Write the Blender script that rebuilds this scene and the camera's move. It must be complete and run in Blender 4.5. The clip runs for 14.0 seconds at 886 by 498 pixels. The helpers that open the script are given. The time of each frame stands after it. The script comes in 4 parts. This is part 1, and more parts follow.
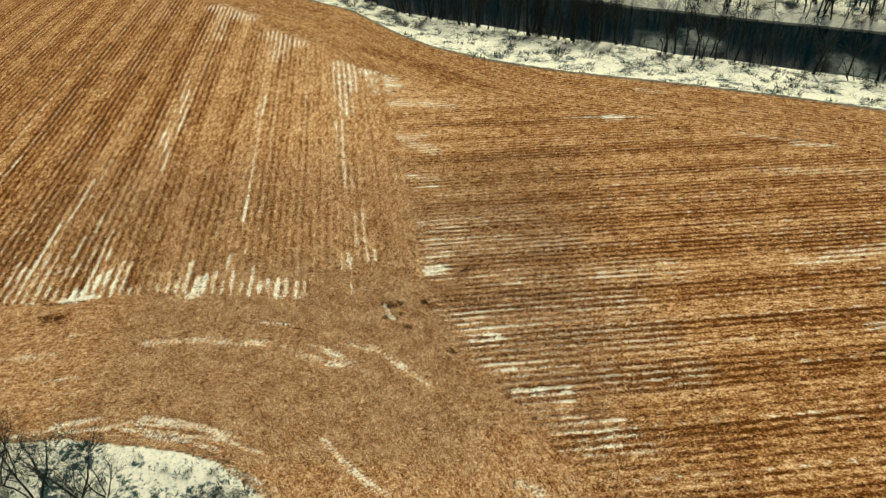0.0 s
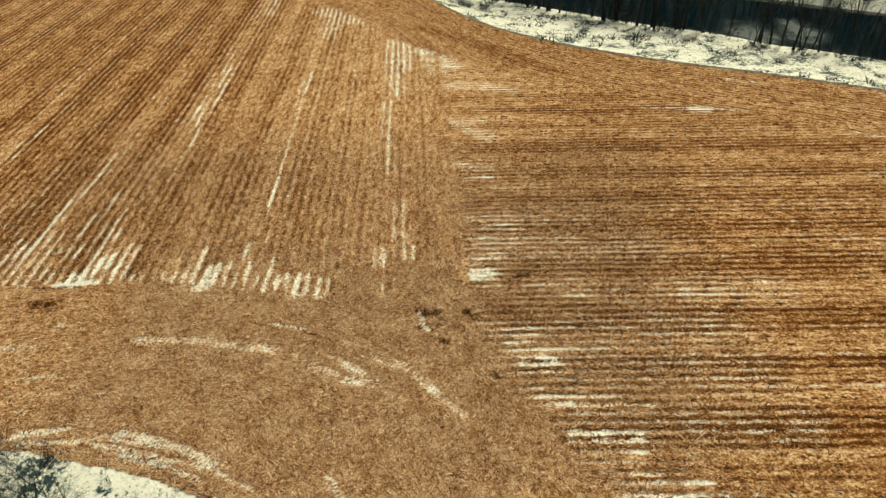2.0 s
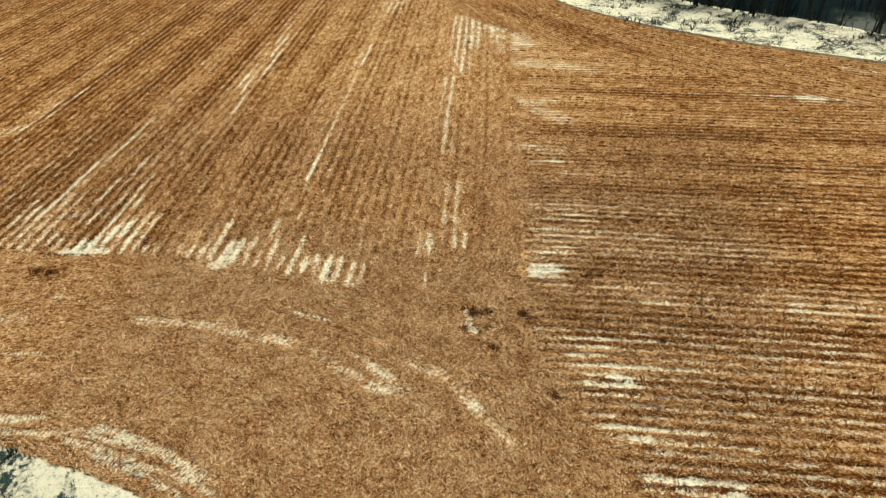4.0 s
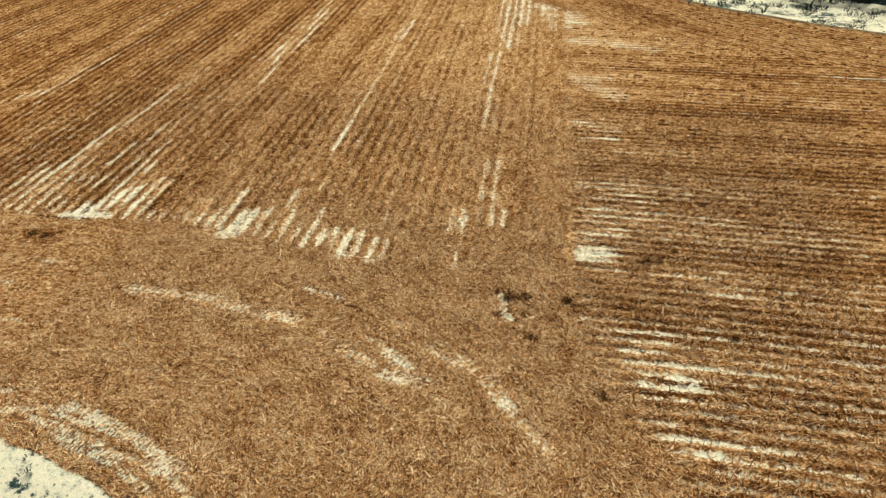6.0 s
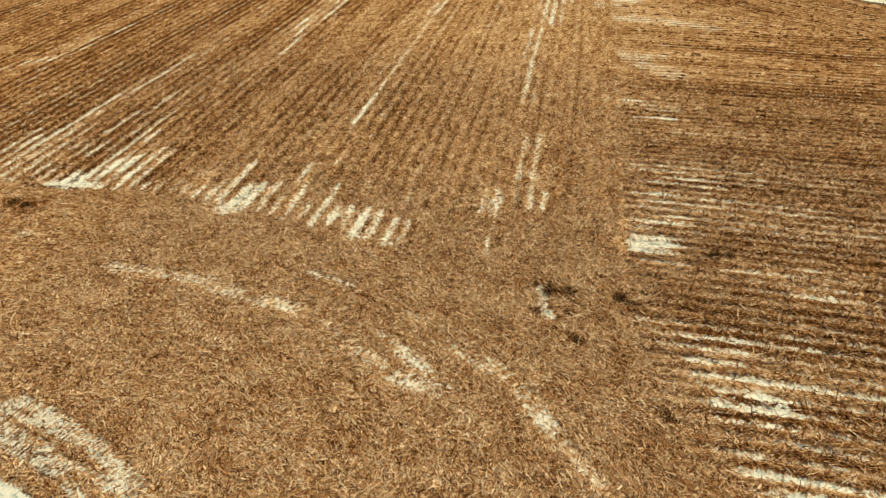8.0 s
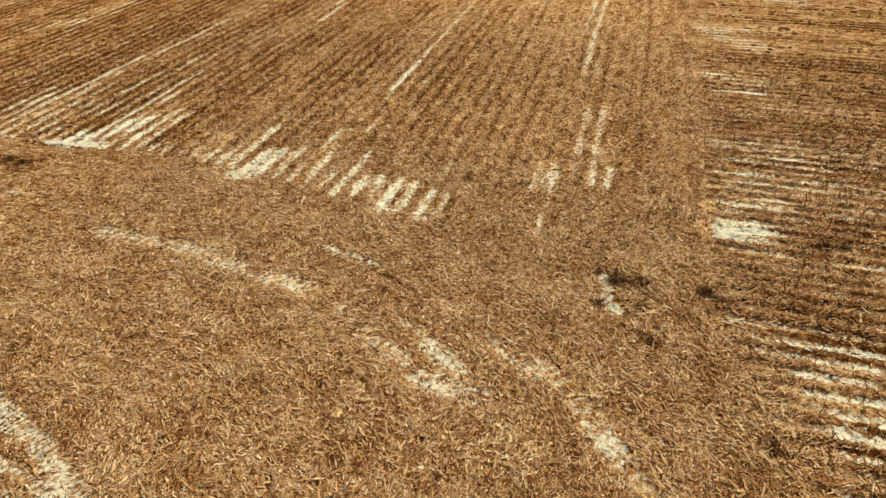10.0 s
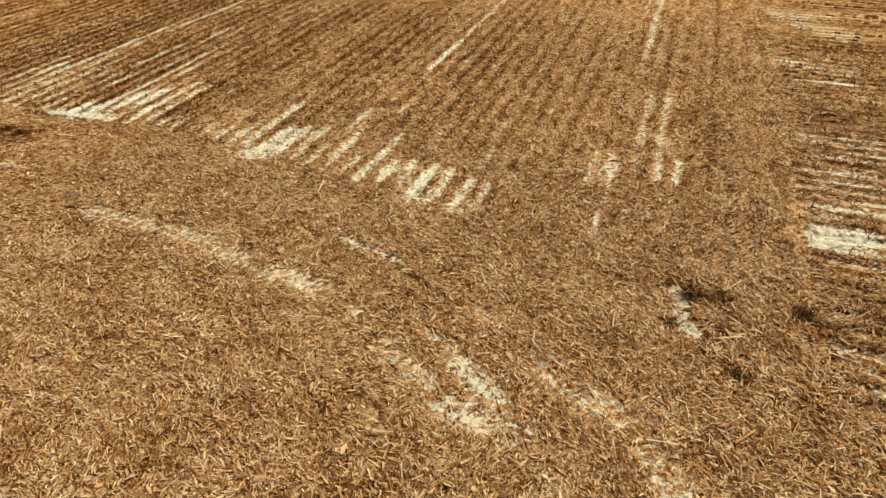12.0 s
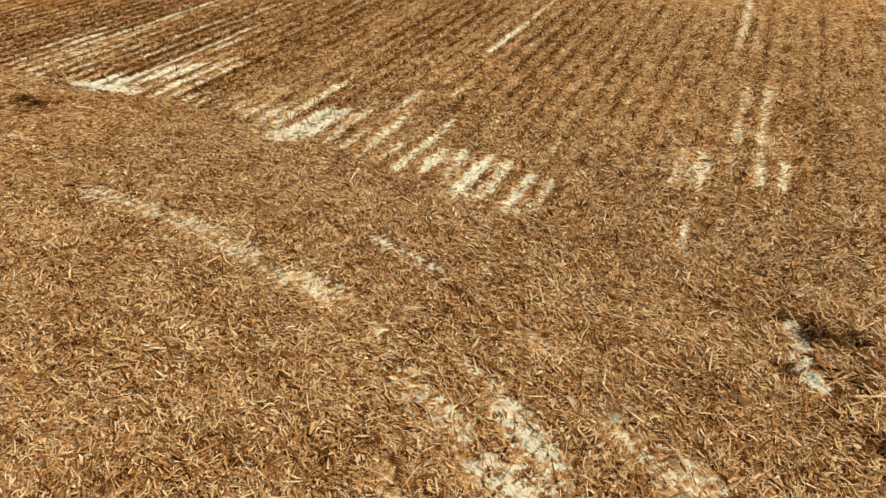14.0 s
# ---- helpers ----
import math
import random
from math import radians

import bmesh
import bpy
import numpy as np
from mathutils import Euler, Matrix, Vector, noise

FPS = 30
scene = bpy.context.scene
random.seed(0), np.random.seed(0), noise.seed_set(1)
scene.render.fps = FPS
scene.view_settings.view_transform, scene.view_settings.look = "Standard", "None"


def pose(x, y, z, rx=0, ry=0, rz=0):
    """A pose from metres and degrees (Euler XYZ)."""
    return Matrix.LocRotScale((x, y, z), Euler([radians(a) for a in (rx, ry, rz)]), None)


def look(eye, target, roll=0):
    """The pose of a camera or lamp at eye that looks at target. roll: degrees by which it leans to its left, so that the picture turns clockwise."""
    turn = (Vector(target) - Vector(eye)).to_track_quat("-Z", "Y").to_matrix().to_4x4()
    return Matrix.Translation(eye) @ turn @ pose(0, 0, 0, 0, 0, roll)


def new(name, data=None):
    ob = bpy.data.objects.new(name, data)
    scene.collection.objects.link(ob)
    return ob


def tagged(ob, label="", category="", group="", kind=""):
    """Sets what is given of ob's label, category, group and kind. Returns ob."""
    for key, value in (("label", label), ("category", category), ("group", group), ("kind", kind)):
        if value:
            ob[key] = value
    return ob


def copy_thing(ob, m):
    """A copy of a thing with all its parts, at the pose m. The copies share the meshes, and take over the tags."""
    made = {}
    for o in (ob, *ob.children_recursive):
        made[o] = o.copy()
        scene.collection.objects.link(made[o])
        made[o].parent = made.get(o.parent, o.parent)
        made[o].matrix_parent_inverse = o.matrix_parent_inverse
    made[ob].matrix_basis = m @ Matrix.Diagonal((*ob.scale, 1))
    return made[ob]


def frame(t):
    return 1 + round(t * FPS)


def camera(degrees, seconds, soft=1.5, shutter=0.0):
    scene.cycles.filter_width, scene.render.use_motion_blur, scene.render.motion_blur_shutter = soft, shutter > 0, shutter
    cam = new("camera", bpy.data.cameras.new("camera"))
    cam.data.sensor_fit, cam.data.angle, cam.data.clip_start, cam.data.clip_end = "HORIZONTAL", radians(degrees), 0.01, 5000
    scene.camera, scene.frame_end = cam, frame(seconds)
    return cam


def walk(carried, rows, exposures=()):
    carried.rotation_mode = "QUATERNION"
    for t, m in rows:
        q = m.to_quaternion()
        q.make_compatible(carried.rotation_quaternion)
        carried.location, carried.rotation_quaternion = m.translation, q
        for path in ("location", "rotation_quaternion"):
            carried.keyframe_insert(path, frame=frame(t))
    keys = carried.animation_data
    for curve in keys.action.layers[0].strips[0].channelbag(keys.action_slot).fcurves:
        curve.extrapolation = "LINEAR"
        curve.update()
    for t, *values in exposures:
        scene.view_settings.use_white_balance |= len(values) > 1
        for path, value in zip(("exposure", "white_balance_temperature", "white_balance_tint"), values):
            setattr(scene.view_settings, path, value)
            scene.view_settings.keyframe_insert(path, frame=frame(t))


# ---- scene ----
# camera and its flight
cam = camera(66.0, 14.0, soft=1.4)
PATH = [
    (0, (0.343, -0.288, 42.028), (0.286, 1.364, 40.901), -1.2),
    (0.5, (0.544, 1.856, 40.637), (0.466, 3.506, 39.509), -1.2),
    (1, (0.56, 4.15, 39.054), (0.452, 5.799, 37.927), -1.1),
    (1.5, (0.624, 6.507, 37.439), (0.462, 8.151, 36.311), -1.2),
    (2, (0.608, 8.914, 35.787), (0.386, 10.553, 34.661), -1.3),
    (2.5, (0.433, 11.125, 34.294), (0.161, 12.756, 33.169), -1.3),
    (3, (0.296, 13.103, 32.681), (-0.023, 14.727, 31.559), -1.3),
    (3.5, (0.12, 14.677, 31.177), (-0.24, 16.293, 30.055), -1.2),
    (4, (0.021, 15.99, 29.621), (-0.377, 17.599, 28.503), -1.2),
    (4.2, (-0.051, 16.364, 29.158), (-0.461, 17.969, 28.037), -1.1),
    (6.3, (-0.641, 20.901, 24.07), (-1.174, 22.482, 22.967), -1.3),
    (6.5, (-0.795, 21.415, 23.855), (-1.335, 22.989, 22.747), -1.3),
    (7, (-1.147, 22.51, 22.756), (-1.708, 24.079, 21.651), -1.2),
    (7.5, (-1.553, 23.573, 21.51), (-2.133, 25.137, 20.407), -1.1),
    (8, (-1.931, 24.604, 20.25), (-2.533, 26.162, 19.149), -1.1),
    (8.2, (-2.149, 25.012, 19.934), (-2.756, 26.565, 18.83), -0.9),
    (10.3, (-3.705, 29.26, 15.444), (-4.441, 30.765, 14.351), -1.1),
    (10.5, (-3.931, 29.566, 15.127), (-4.671, 31.069, 14.034), -0.9),
    (11, (-4.344, 30.401, 14.367), (-5.107, 31.891, 13.274), -0.8),
    (11.5, (-4.751, 31.255, 13.909), (-5.539, 32.731, 12.814), -0.8),
    (12, (-5.186, 32.09, 13.529), (-5.997, 33.552, 12.431), -0.7),
    (12.5, (-5.628, 32.946, 12.955), (-6.472, 34.39, 11.858), -0.7),
    (13, (-6.1, 33.761, 12.321), (-6.973, 35.189, 11.227), -0.5),
    (13.5, (-6.516, 34.667, 11.727), (-7.428, 36.072, 10.635), -0.6),
    (14, (-6.979, 35.466, 11.205), (-7.922, 36.849, 10.111), -0.6),
]
EXPOSURE = [(0.0, -0.02, 7950.0, -6.0), (4.0, -0.03, 8200.0, -4.0), (8.0, -0.05, 8450.0, -2.0), (10.5, -0.06, 8650.0, -1.0), (14.0, -0.07, 8700.0, 0.0)]
walk(cam, [(t, look(eye, target, roll)) for t, eye, target, roll in PATH], EXPOSURE)

# ---- light: a bright, thinly veiled winter sky ----
SUN_UP, SUN_AZ = 48.0, 25.0     # degrees above the horizon, degrees east of +y
world = bpy.data.worlds.new("winter_sky")
scene.world = world
world.use_nodes = True
wn = world.node_tree.nodes
sky = wn.new("ShaderNodeTexSky")
sky.sky_type = "NISHITA"
sky.sun_disc = False
sky.sun_elevation, sky.sun_rotation = radians(SUN_UP), radians(SUN_AZ)
sky.air_density, sky.dust_density, sky.ozone_density = 0.7, 6.0, 0.3
wn["Background"].inputs["Strength"].default_value = 0.066
world.node_tree.links.new(sky.outputs[0], wn["Background"].inputs["Color"])
sun = new("sun", bpy.data.lights.new("sun", "SUN"))
sun.data.energy, sun.data.angle, sun.data.color = 3.05, radians(5.0), (1.0, 0.95, 0.87)
sun_dir = Vector((math.sin(radians(SUN_AZ)) * math.cos(radians(SUN_UP)), math.cos(radians(SUN_AZ)) * math.cos(radians(SUN_UP)), math.sin(radians(SUN_UP))))
sun.matrix_world = look(sun_dir * 100, (0, 0, 0))

# ---- plan of the land (metres) ----
ROW = 0.805                     # distance between corn rows
SHIFT_L, SHIFT_R = 0.22, 0.72    # where the first row lies in each field
WIDER_L, WIDER_R = 1.155, 1.009 # how much wider the rows are set
LEAN_L, LEAN_R = -0.17, 0.115   # run of the rows: dx/dy in one field, dy/dx in the other
TURN_C = (-26.0, 22.0)          # middle of the turning ground's arcs
BANK_X = (-700, -120, -80, -58, -36.3, -24.5, -13.8, -5.4, 6.3, 18.7, 37.1, 53.1, 65.2, 100, 160, 700)
BANK_Y = (420, 232, 204, 186, 167.3, 158, 141, 131.0, 122.6, 116.6, 110.4, 104.1, 98.5, 82, 55, -180)
HEAD_X = (-700, -110, -80, -56.9, -48.3, -37.4, -30.9, -22.9, -11.8, -4.7, 24.8, 52.0, 75, 110, 700)
HEAD_Y = (400, 203, 181, 163.3, 155.7, 141.3, 134.7, 122.7, 114.2, 109.5, 97.0, 86.0, 76, 60, -190)
WATER_X = (-700, -110, -60, -24.3, -14.6, 5.2, 22.8, 34.1, 43.8, 53.7, 62.5, 76.8, 110, 170, 700)
WATER_Y = (450, 250, 210, 181.5, 170, 159.4, 148.9, 144.7, 137.2, 133.5, 128.4, 122.1, 107, 80, -155)
WATER_Z = -5.0
GLEAMS = (((43.0, 146.0), 5.5), ((52.5, 149.0), 4.6), ((76.5, 131.0), 5.0))   # pale reflections painted off the near bank: middle, reach
RIVER = 39.0                    # width of the river, along y


def smooth(a, lo, hi):
    t = np.clip((a - lo) / (hi - lo), 0, 1)
    return t * t * (3 - 2 * t)


def curve_y(xs, ys):
    """A rounded line y(x) through a few places."""
    fx = np.arange(-700, 700.1, 1.0)
    fy = np.interp(fx, xs, ys)
    k = np.hanning(13)
    fy = np.convolve(np.pad(fy, 6, mode="edge"), k / k.sum(), "valid")
    return lambda x: np.interp(x, fx, fy)


bank_y, head_y, water_y = curve_y(BANK_X, BANK_Y), curve_y(HEAD_X, HEAD_Y), curve_y(WATER_X, WATER_Y)


def wave(x, y, scale, seed):
    """Cheap smooth noise, -1 to 1."""
    r = np.random.RandomState(seed)
    s = 0
    for k in range(6):
        a, f, p = r.uniform(0, 2 * np.pi), scale * r.uniform(0.5, 1.9), r.uniform(0, 6.28)
        s = s + np.sin((np.cos(a) * x + np.sin(a) * y) * f + p + 1.3 * np.sin((np.cos(a + 2) * x + np.sin(a + 2) * y) * f * 0.7 + p * 2))
    return s / 6


def lattice(x, y, seed):
    """Smooth random values on a square net, -1 to 1."""
    xi, yi = np.floor(x).astype(np.int64), np.floor(y).astype(np.int64)
    fx, fy = x - xi, y - yi
    fx, fy = fx * fx * (3 - 2 * fx), fy * fy * (3 - 2 * fy)

    def at(i, j):
        h = (i * 374761393 + j * 668265263 + seed * 982451653) & 0xFFFFFFFF
        h = ((h ^ (h >> 13)) * 1274126177) & 0xFFFFFFFF
        return ((h ^ (h >> 16)) & 0xFFFF) / 32767.5 - 1
    a = at(xi, yi) * (1 - fx) + at(xi + 1, yi) * fx
    b = at(xi, yi + 1) * (1 - fx) + at(xi + 1, yi + 1) * fx
    return a * (1 - fy) + b * fy


def clumps(x, y, u, v):
    """How thick and pale the straw lies: raked clumps, and long swaths along the working direction; about -1 to 1."""
    c, d = 0.6, 0.8
    heap = 0.62 * lattice((x * c - y * d) * 4.6, (x * d + y * c) * 4.6, 3) + 0.34 * lattice((x * d - y * c) * 2.3, (x * c + y * d) * 2.3, 7) + 0.12 * lattice((x * d + y * c) * 1.2, (y * d - x * c) * 1.2, 4)
    swath = 0.16 * lattice(u * 1.5, v * 0.16, 5) + 0.34 * lattice(u * 3.1, v * 0.8, 6)
    return heap + swath


def front_y(x):
    return np.where(x < -25, 53.5 - 0.0052 * (x + 25) ** 2, 53.2 - 0.25 * np.sin((x + 25) * 0.25)) + 0.15 * wave(x, 0 * x, 1.2, 3)


def seam_x(y):
    """Where the two fields meet, and where the turning ground ends."""
    return np.interp(y, (20, 29.8, 33.9, 37.2, 41.6, 45.2, 51.2, 56.3, 71.6, 91.2, 114, 200), (16, 9.9, 7.6, 5.3, 2.8, -0.4, -2.9, -3.7, -6.0, -9.7, -13.6, -30)) + 0.2 * wave(0 * y, y, 1.5, 5)


def pocket(x, y):
    """Below zero inside the snowy hollow beside the field, metres about."""
    edge = np.interp(x, (-700, -60, -45, -35, -31, -27, -22, -18.4, -15.4, -13.9, -11, -8, 700), (20, 30, 33, 34.4, 34.8, 34.5, 33.9, 32.8, 30.9, 29.6, 25, 15, -400))
    return y - edge + 0.25 * wave(x, y, 1.6, 7)


def zones(x, y):
    """1 field with rows away, 2 field with rows across, 3 headland by the river, 4 bank and beyond, 5 hollow, 0 turning ground."""
    z = np.zeros(x.shape, int)
    left = (y > front_y(x)) & (x < seam_x(y))
    right = x >= seam_x(y)
    z[left], z[right] = 1, 2
    z[y > head_y(x) + 0.6 * wave(x, y, 0.5, 9)] = 3
    z[y > bank_y(x) + 0.4 * wave(x, y, 0.9, 10)] = 4
    z[pocket(x, y) < 0] = 5
    return z


def row_uv(x, y, zone):
    """Metres across and along the working direction."""
    cl, cr = 1 / math.hypot(1, LEAN_L), 1 / math.hypot(1, LEAN_R)
    u, v = (x - LEAN_L * y) * cl, (y + LEAN_L * x) * cl
    ur, vr = (y - LEAN_R * x) * cr, (x + LEAN_R * y) * cr
    u, ur = u / WIDER_L + SHIFT_L, ur / WIDER_R + SHIFT_R
    rad = np.hypot(x - TURN_C[0], (y - TURN_C[1]) * 1.15)
    ang = np.arctan2(y - TURN_C[1], x - TURN_C[0]) * 25
    uh, vh = (y - bank_y(x)) * 0.9, x * 1.1
    u = np.select([zone == 1, zone == 2, zone == 3, zone == 0], [u, ur, uh, rad], x)
    v = np.select([zone == 1, zone == 2, zone == 3, zone == 0], [v, vr, vh, ang], y)
    return u, v


def row_xy(u, v, field):
    """The place of a point given across and along the rows."""
    if field == 1:
        c, u = 1 / math.hypot(1, LEAN_L), (u - SHIFT_L) * WIDER_L
        return (u + LEAN_L * v) * c, (v - LEAN_L * u) * c
    if field == 2:
        c, u = 1 / math.hypot(1, LEAN_R), (u - SHIFT_R) * WIDER_R
        return (v - LEAN_R * u) * c, (u + LEAN_R * v) * c
    x = v / 1.1
    return x, bank_y(x) + u / 0.9


# machine passes: middles of the dark and of the chaff-covered bands, metres across each field
DARK_L, PALE_L = (-83, -76.7, -70.4, -64, -57.7, -51.5, -45, -38.5, -30.5, -24, -18, -10.4), (-80, -73.6, -67.3, -60.8, -54.4, -48.3, -41.8, -33.5, -27.2, -20.8, -14.6, -7.0)
DARK_R, PALE_R = (27, 33.5, 40.2, 45.5, 51.3, 58.4, 64.8, 71, 76, 82.4, 88.9, 93.2, 98), (30, 37, 43, 48.4, 54.6, 62, 68.3, 73.4, 79.5, 86, 91.1, 95.7, 101)


def passes(u, dark, pale):
    at = np.array(dark + pale)
    val = np.array([1.0] * len(dark) + [0.0] * len(pale))
    o = np.argsort(at)
    b = np.interp(u, at[o], val[o])
    return (b * b * (3 - 2 * b)) ** 1.35


def worked(u, v, zone):
    """Long bands left by the machines along the rows, 0 pale chaff to 1 bare and dark; darker towards both outer sides.
    """
    u = np.where(zone == 1, (u - SHIFT_L) * WIDER_L, u)
    lu = u + 0.35 * wave(u * 0.2, v * 0.1, 0.8, 70)
    left = 0.10 + 0.56 * passes(lu, DARK_L, PALE_L) * smooth(-u, 3, 22) * (1 - 0.4 * smooth(u, -30, -18) * (1 - smooth(v, 56, 74))) + 0.10 + 0.27 * smooth(-u, 18, 40)
    right = 0.36 + 0.66 * passes(lu, DARK_R, PALE_R) + 0.12 * smooth(v, 24, 46)
    b = np.select([zone == 1, zone == 2], [left, right], 0.68)
    b = b + 0.42 * wave(u, v * 0.02, 3.6, 72) + 0.20 * wave(u, v * 0.3, 1.0, 73)
    return np.clip(0.06 + 0.88 * b, 0, 1)


def near_seam(x, y):
    """Rows are trodden and thinly marked where the fields meet."""
    off = x - seam_x(y)
    return np.where(off > 0, 0.45 + 0.55 * smooth(off, 0.0, 3.0), 0.30 + 0.70 * smooth(-off, 1.0, 9.0))


SNOW, BARE_SHADE = [], []


def snow(*strip):
    SNOW.append(strip)


def bare_shade(*strip):
    BARE_SHADE.append(strip)


# old snow, barer soil and some painted shade: from x, y to x, y, half width, strength
snow(-42.6, 51.9, -44.4, 60.2, 0.80, 0.46)
snow(-38.6, 52.8, -37.0, 56.4, 0.90, 1.45)
snow(-39.5, 52.3, -36.6, 53.0, 0.45, 1.69)
snow(-35.2, 53.5, -35.8, 58.6, 0.60, 0.80)
snow(-44.0, 52.3, -45.3, 59.1, 0.80, 0.45)
snow(-42.3, 60.1, -42.1, 68.7, 0.50, 0.50)
snow(-38.8, 59.1, -39.5, 63.8, 0.40, 0.50)
snow(-30.2, 54.1, -30.7, 56.9, 0.35, 0.85)
snow(-28.2, 53.9, -28.8, 58.8, 0.50, 0.95)
snow(-26.7, 53.3, -26.4, 55.8, 0.80, 1.56)
snow(-25.6, 53.8, -25.4, 56.8, 0.50, 0.65)
snow(-23.2, 53.4, -24.8, 60.1, 0.35, 0.90)
snow(-23.4, 54.6, -23.6, 56.4, 0.40, 0.80)
snow(-21.1, 53.1, -21.6, 58.1, 0.35, 0.95)
snow(-20.3, 54.2, -20.1, 55.4, 0.50, 1.37)
snow(-18.1, 53.2, -18.4, 55.3, 0.75, 1.43)
snow(-16.2, 52.8, -16.4, 55.1, 0.60, 0.85)
snow(-25.4, 67.2, -26.4, 73.4, 0.22, 1.05)
snow(-26.4, 73.4, -31.0, 98.0, 0.26, 0.38)
snow(-23.5, 60.5, -25.2, 67.2, 0.20, 0.50)
snow(-16.7, 57.4, -17.0, 58.8, 0.35, 0.50)
snow(-12.1, 57.6, -12.4, 60.6, 0.35, 1.01)
snow(-10.9, 56.2, -11.6, 59.8, 0.28, 0.66)
snow(-11.0, 62.9, -11.7, 68.9, 0.80, 0.47)
snow(-9.7, 59.2, -10.1, 61.1, 0.28, 0.70)
snow(-9.1, 59.1, -9.3, 61.1, 0.28, 0.70)
snow(-11.0, 53.4, -11.0, 55.0, 0.60, 0.47)
snow(-11.3, 59.5, -12.3, 66.8, 0.50, 0.31)
snow(-35.2, 53.4, -36.5, 58.0, 0.40, 0.70)
snow(-45.2, 53.0, -45.8, 60.9, 0.40, 0.70)
snow(-40.7, 56.4, -39.8, 65.0, 0.30, 0.60)
snow(-28.8, 46.0, -25.8, 46.2, 0.50, 0.83)
snow(-25.1, 46.5, -23.7, 46.5, 0.45, 0.88)
snow(-23.6, 46.5, -21.3, 46.2, 0.55, 0.78)
snow(-21.0, 45.9, -19.7, 46.1, 0.40, 0.47)
snow(-19.7, 46.1, -17.6, 46.1, 0.55, 0.78)
snow(-18.6, 49.0, -16.2, 48.6, 0.40, 0.63)
snow(-16.2, 45.7, -15.2, 45.2, 0.40, 0.52)
snow(-14.3, 44.6, -12.3, 43.9, 0.60, 0.63)
snow(-13.5, 45.8, -12.2, 45.4, 0.28, 0.63)
snow(-11.9, 45.1, -10.2, 44.3, 0.32, 1.20)
snow(-11.5, 43.4, -10.4, 43.4, 0.55, 0.88)
snow(-13.2, 42.4, -12.6, 41.9, 0.35, 0.63)
snow(-9.9, 46.1, -8.8, 45.6, 0.50, 0.63)
snow(-9.0, 45.7, -8.0, 45.1, 0.55, 0.63)
snow(-12.8, 47.5, -12.2, 47.3, 0.35, 0.63)
snow(-7.2, 51.5, -6.8, 50.9, 0.25, 1.20)
snow(-6.8, 50.3, -6.2, 49.5, 0.30, 1.20)
snow(-36.3, 46.9, -35.6, 47.2, 0.40, 0.52)
snow(-23.7, 40.1, -22.7, 40.4, 0.30, 0.48)
snow(-26.3, 36.7, -24.0, 37.1, 0.21, 1.10)
snow(-24.0, 37.1, -21.0, 36.4, 0.24, 1.10)
snow(-25.9, 36.0, -22.1, 35.6, 0.18, 0.97)
snow(-22.0, 35.4, -19.0, 35.1, 0.21, 0.97)
snow(-20.9, 36.4, -17.1, 35.2, 0.27, 0.83)
snow(-14.5, 44.3, -12.9, 44.0, 0.40, 0.52)
snow(-23.6, 33.6, -21.6, 33.4, 0.18, 1.35)
snow(-10.4, 34.9, -8.0, 32.3, 0.35, 0.91)
snow(-8.0, 32.3, -4.9, 29.7, 0.35, 0.85)
snow(-7.9, 45.7, -6.2, 44.6, 0.45, 0.66)
snow(-6.3, 44.5, -5.2, 43.4, 0.50, 0.80)
snow(-5.2, 43.3, -4.6, 42.8, 0.42, 1.15)
snow(-4.6, 42.8, -2.5, 41.0, 0.35, 0.70)
snow(-12.3, 45.0, -9.3, 43.4, 0.50, 0.63)
snow(-26.7, 36.6, -21.5, 36.2, 0.24, 1.04)
snow(-25.6, 35.6, -18.2, 35.0, 0.21, 0.83)
snow(-19.0, 34.9, -15.0, 33.7, 0.21, 0.83)
snow(-31.8, 35.3, -26.8, 36.4, 0.21, 0.76)
snow(-35.3, 35.0, -31.7, 36.0, 0.21, 0.69)
snow(-41.2, 43.8, -38.4, 44.3, 0.50, 0.47)
snow(-16.9, 32.2, -13.6, 30.5, 0.18, 0.90)
snow(4.5, 31.0, 6.2, 30.0, 0.50, 0.73)
snow(-3.5, 57.2, -1.9, 57.6, 0.85, 1.69)
snow(-4.0, 59.1, -1.2, 60.5, 0.80, 0.80)
snow(-4.4, 66.2, -0.7, 68.0, 0.80, 0.50)
snow(-3.8, 64.3, 0.3, 66.3, 0.60, 0.60)
snow(-4.2, 63.0, -1.8, 63.5, 0.50, 0.70)
snow(-0.6, 63.5, 5.6, 63.6, 0.90, 0.45)
snow(-2.7, 55.4, -0.7, 55.8, 0.40, 0.70)
snow(1.1, 55.9, 5.6, 57.4, 0.50, 0.55)
snow(4.7, 55.0, 7.2, 55.8, 0.60, 0.60)
snow(-5.7, 74.8, -2.8, 75.3, 0.28, 1.43)
snow(-2.6, 73.2, 3.1, 73.8, 0.35, 0.55)
snow(-7.8, 78.6, -5.5, 78.5, 0.35, 0.80)
snow(-9.6, 89.5, -4.9, 90.4, 0.50, 0.70)
snow(-11.7, 102.2, -7.2, 101.8, 0.50, 0.65)
snow(-13.4, 111.3, -10.2, 110.2, 0.60, 1.30)
snow(-2.1, 50.6, 1.7, 50.5, 0.50, 0.73)
snow(0.2, 48.6, 1.9, 49.0, 0.40, 0.83)
snow(0.2, 47.6, 5.1, 48.4, 0.45, 0.75)
snow(2.7, 47.2, 3.7, 46.9, 0.40, 1.69)
snow(1.5, 45.6, 4.1, 46.0, 0.35, 0.69)
snow(5.1, 48.4, 8.8, 49.1, 0.35, 0.65)
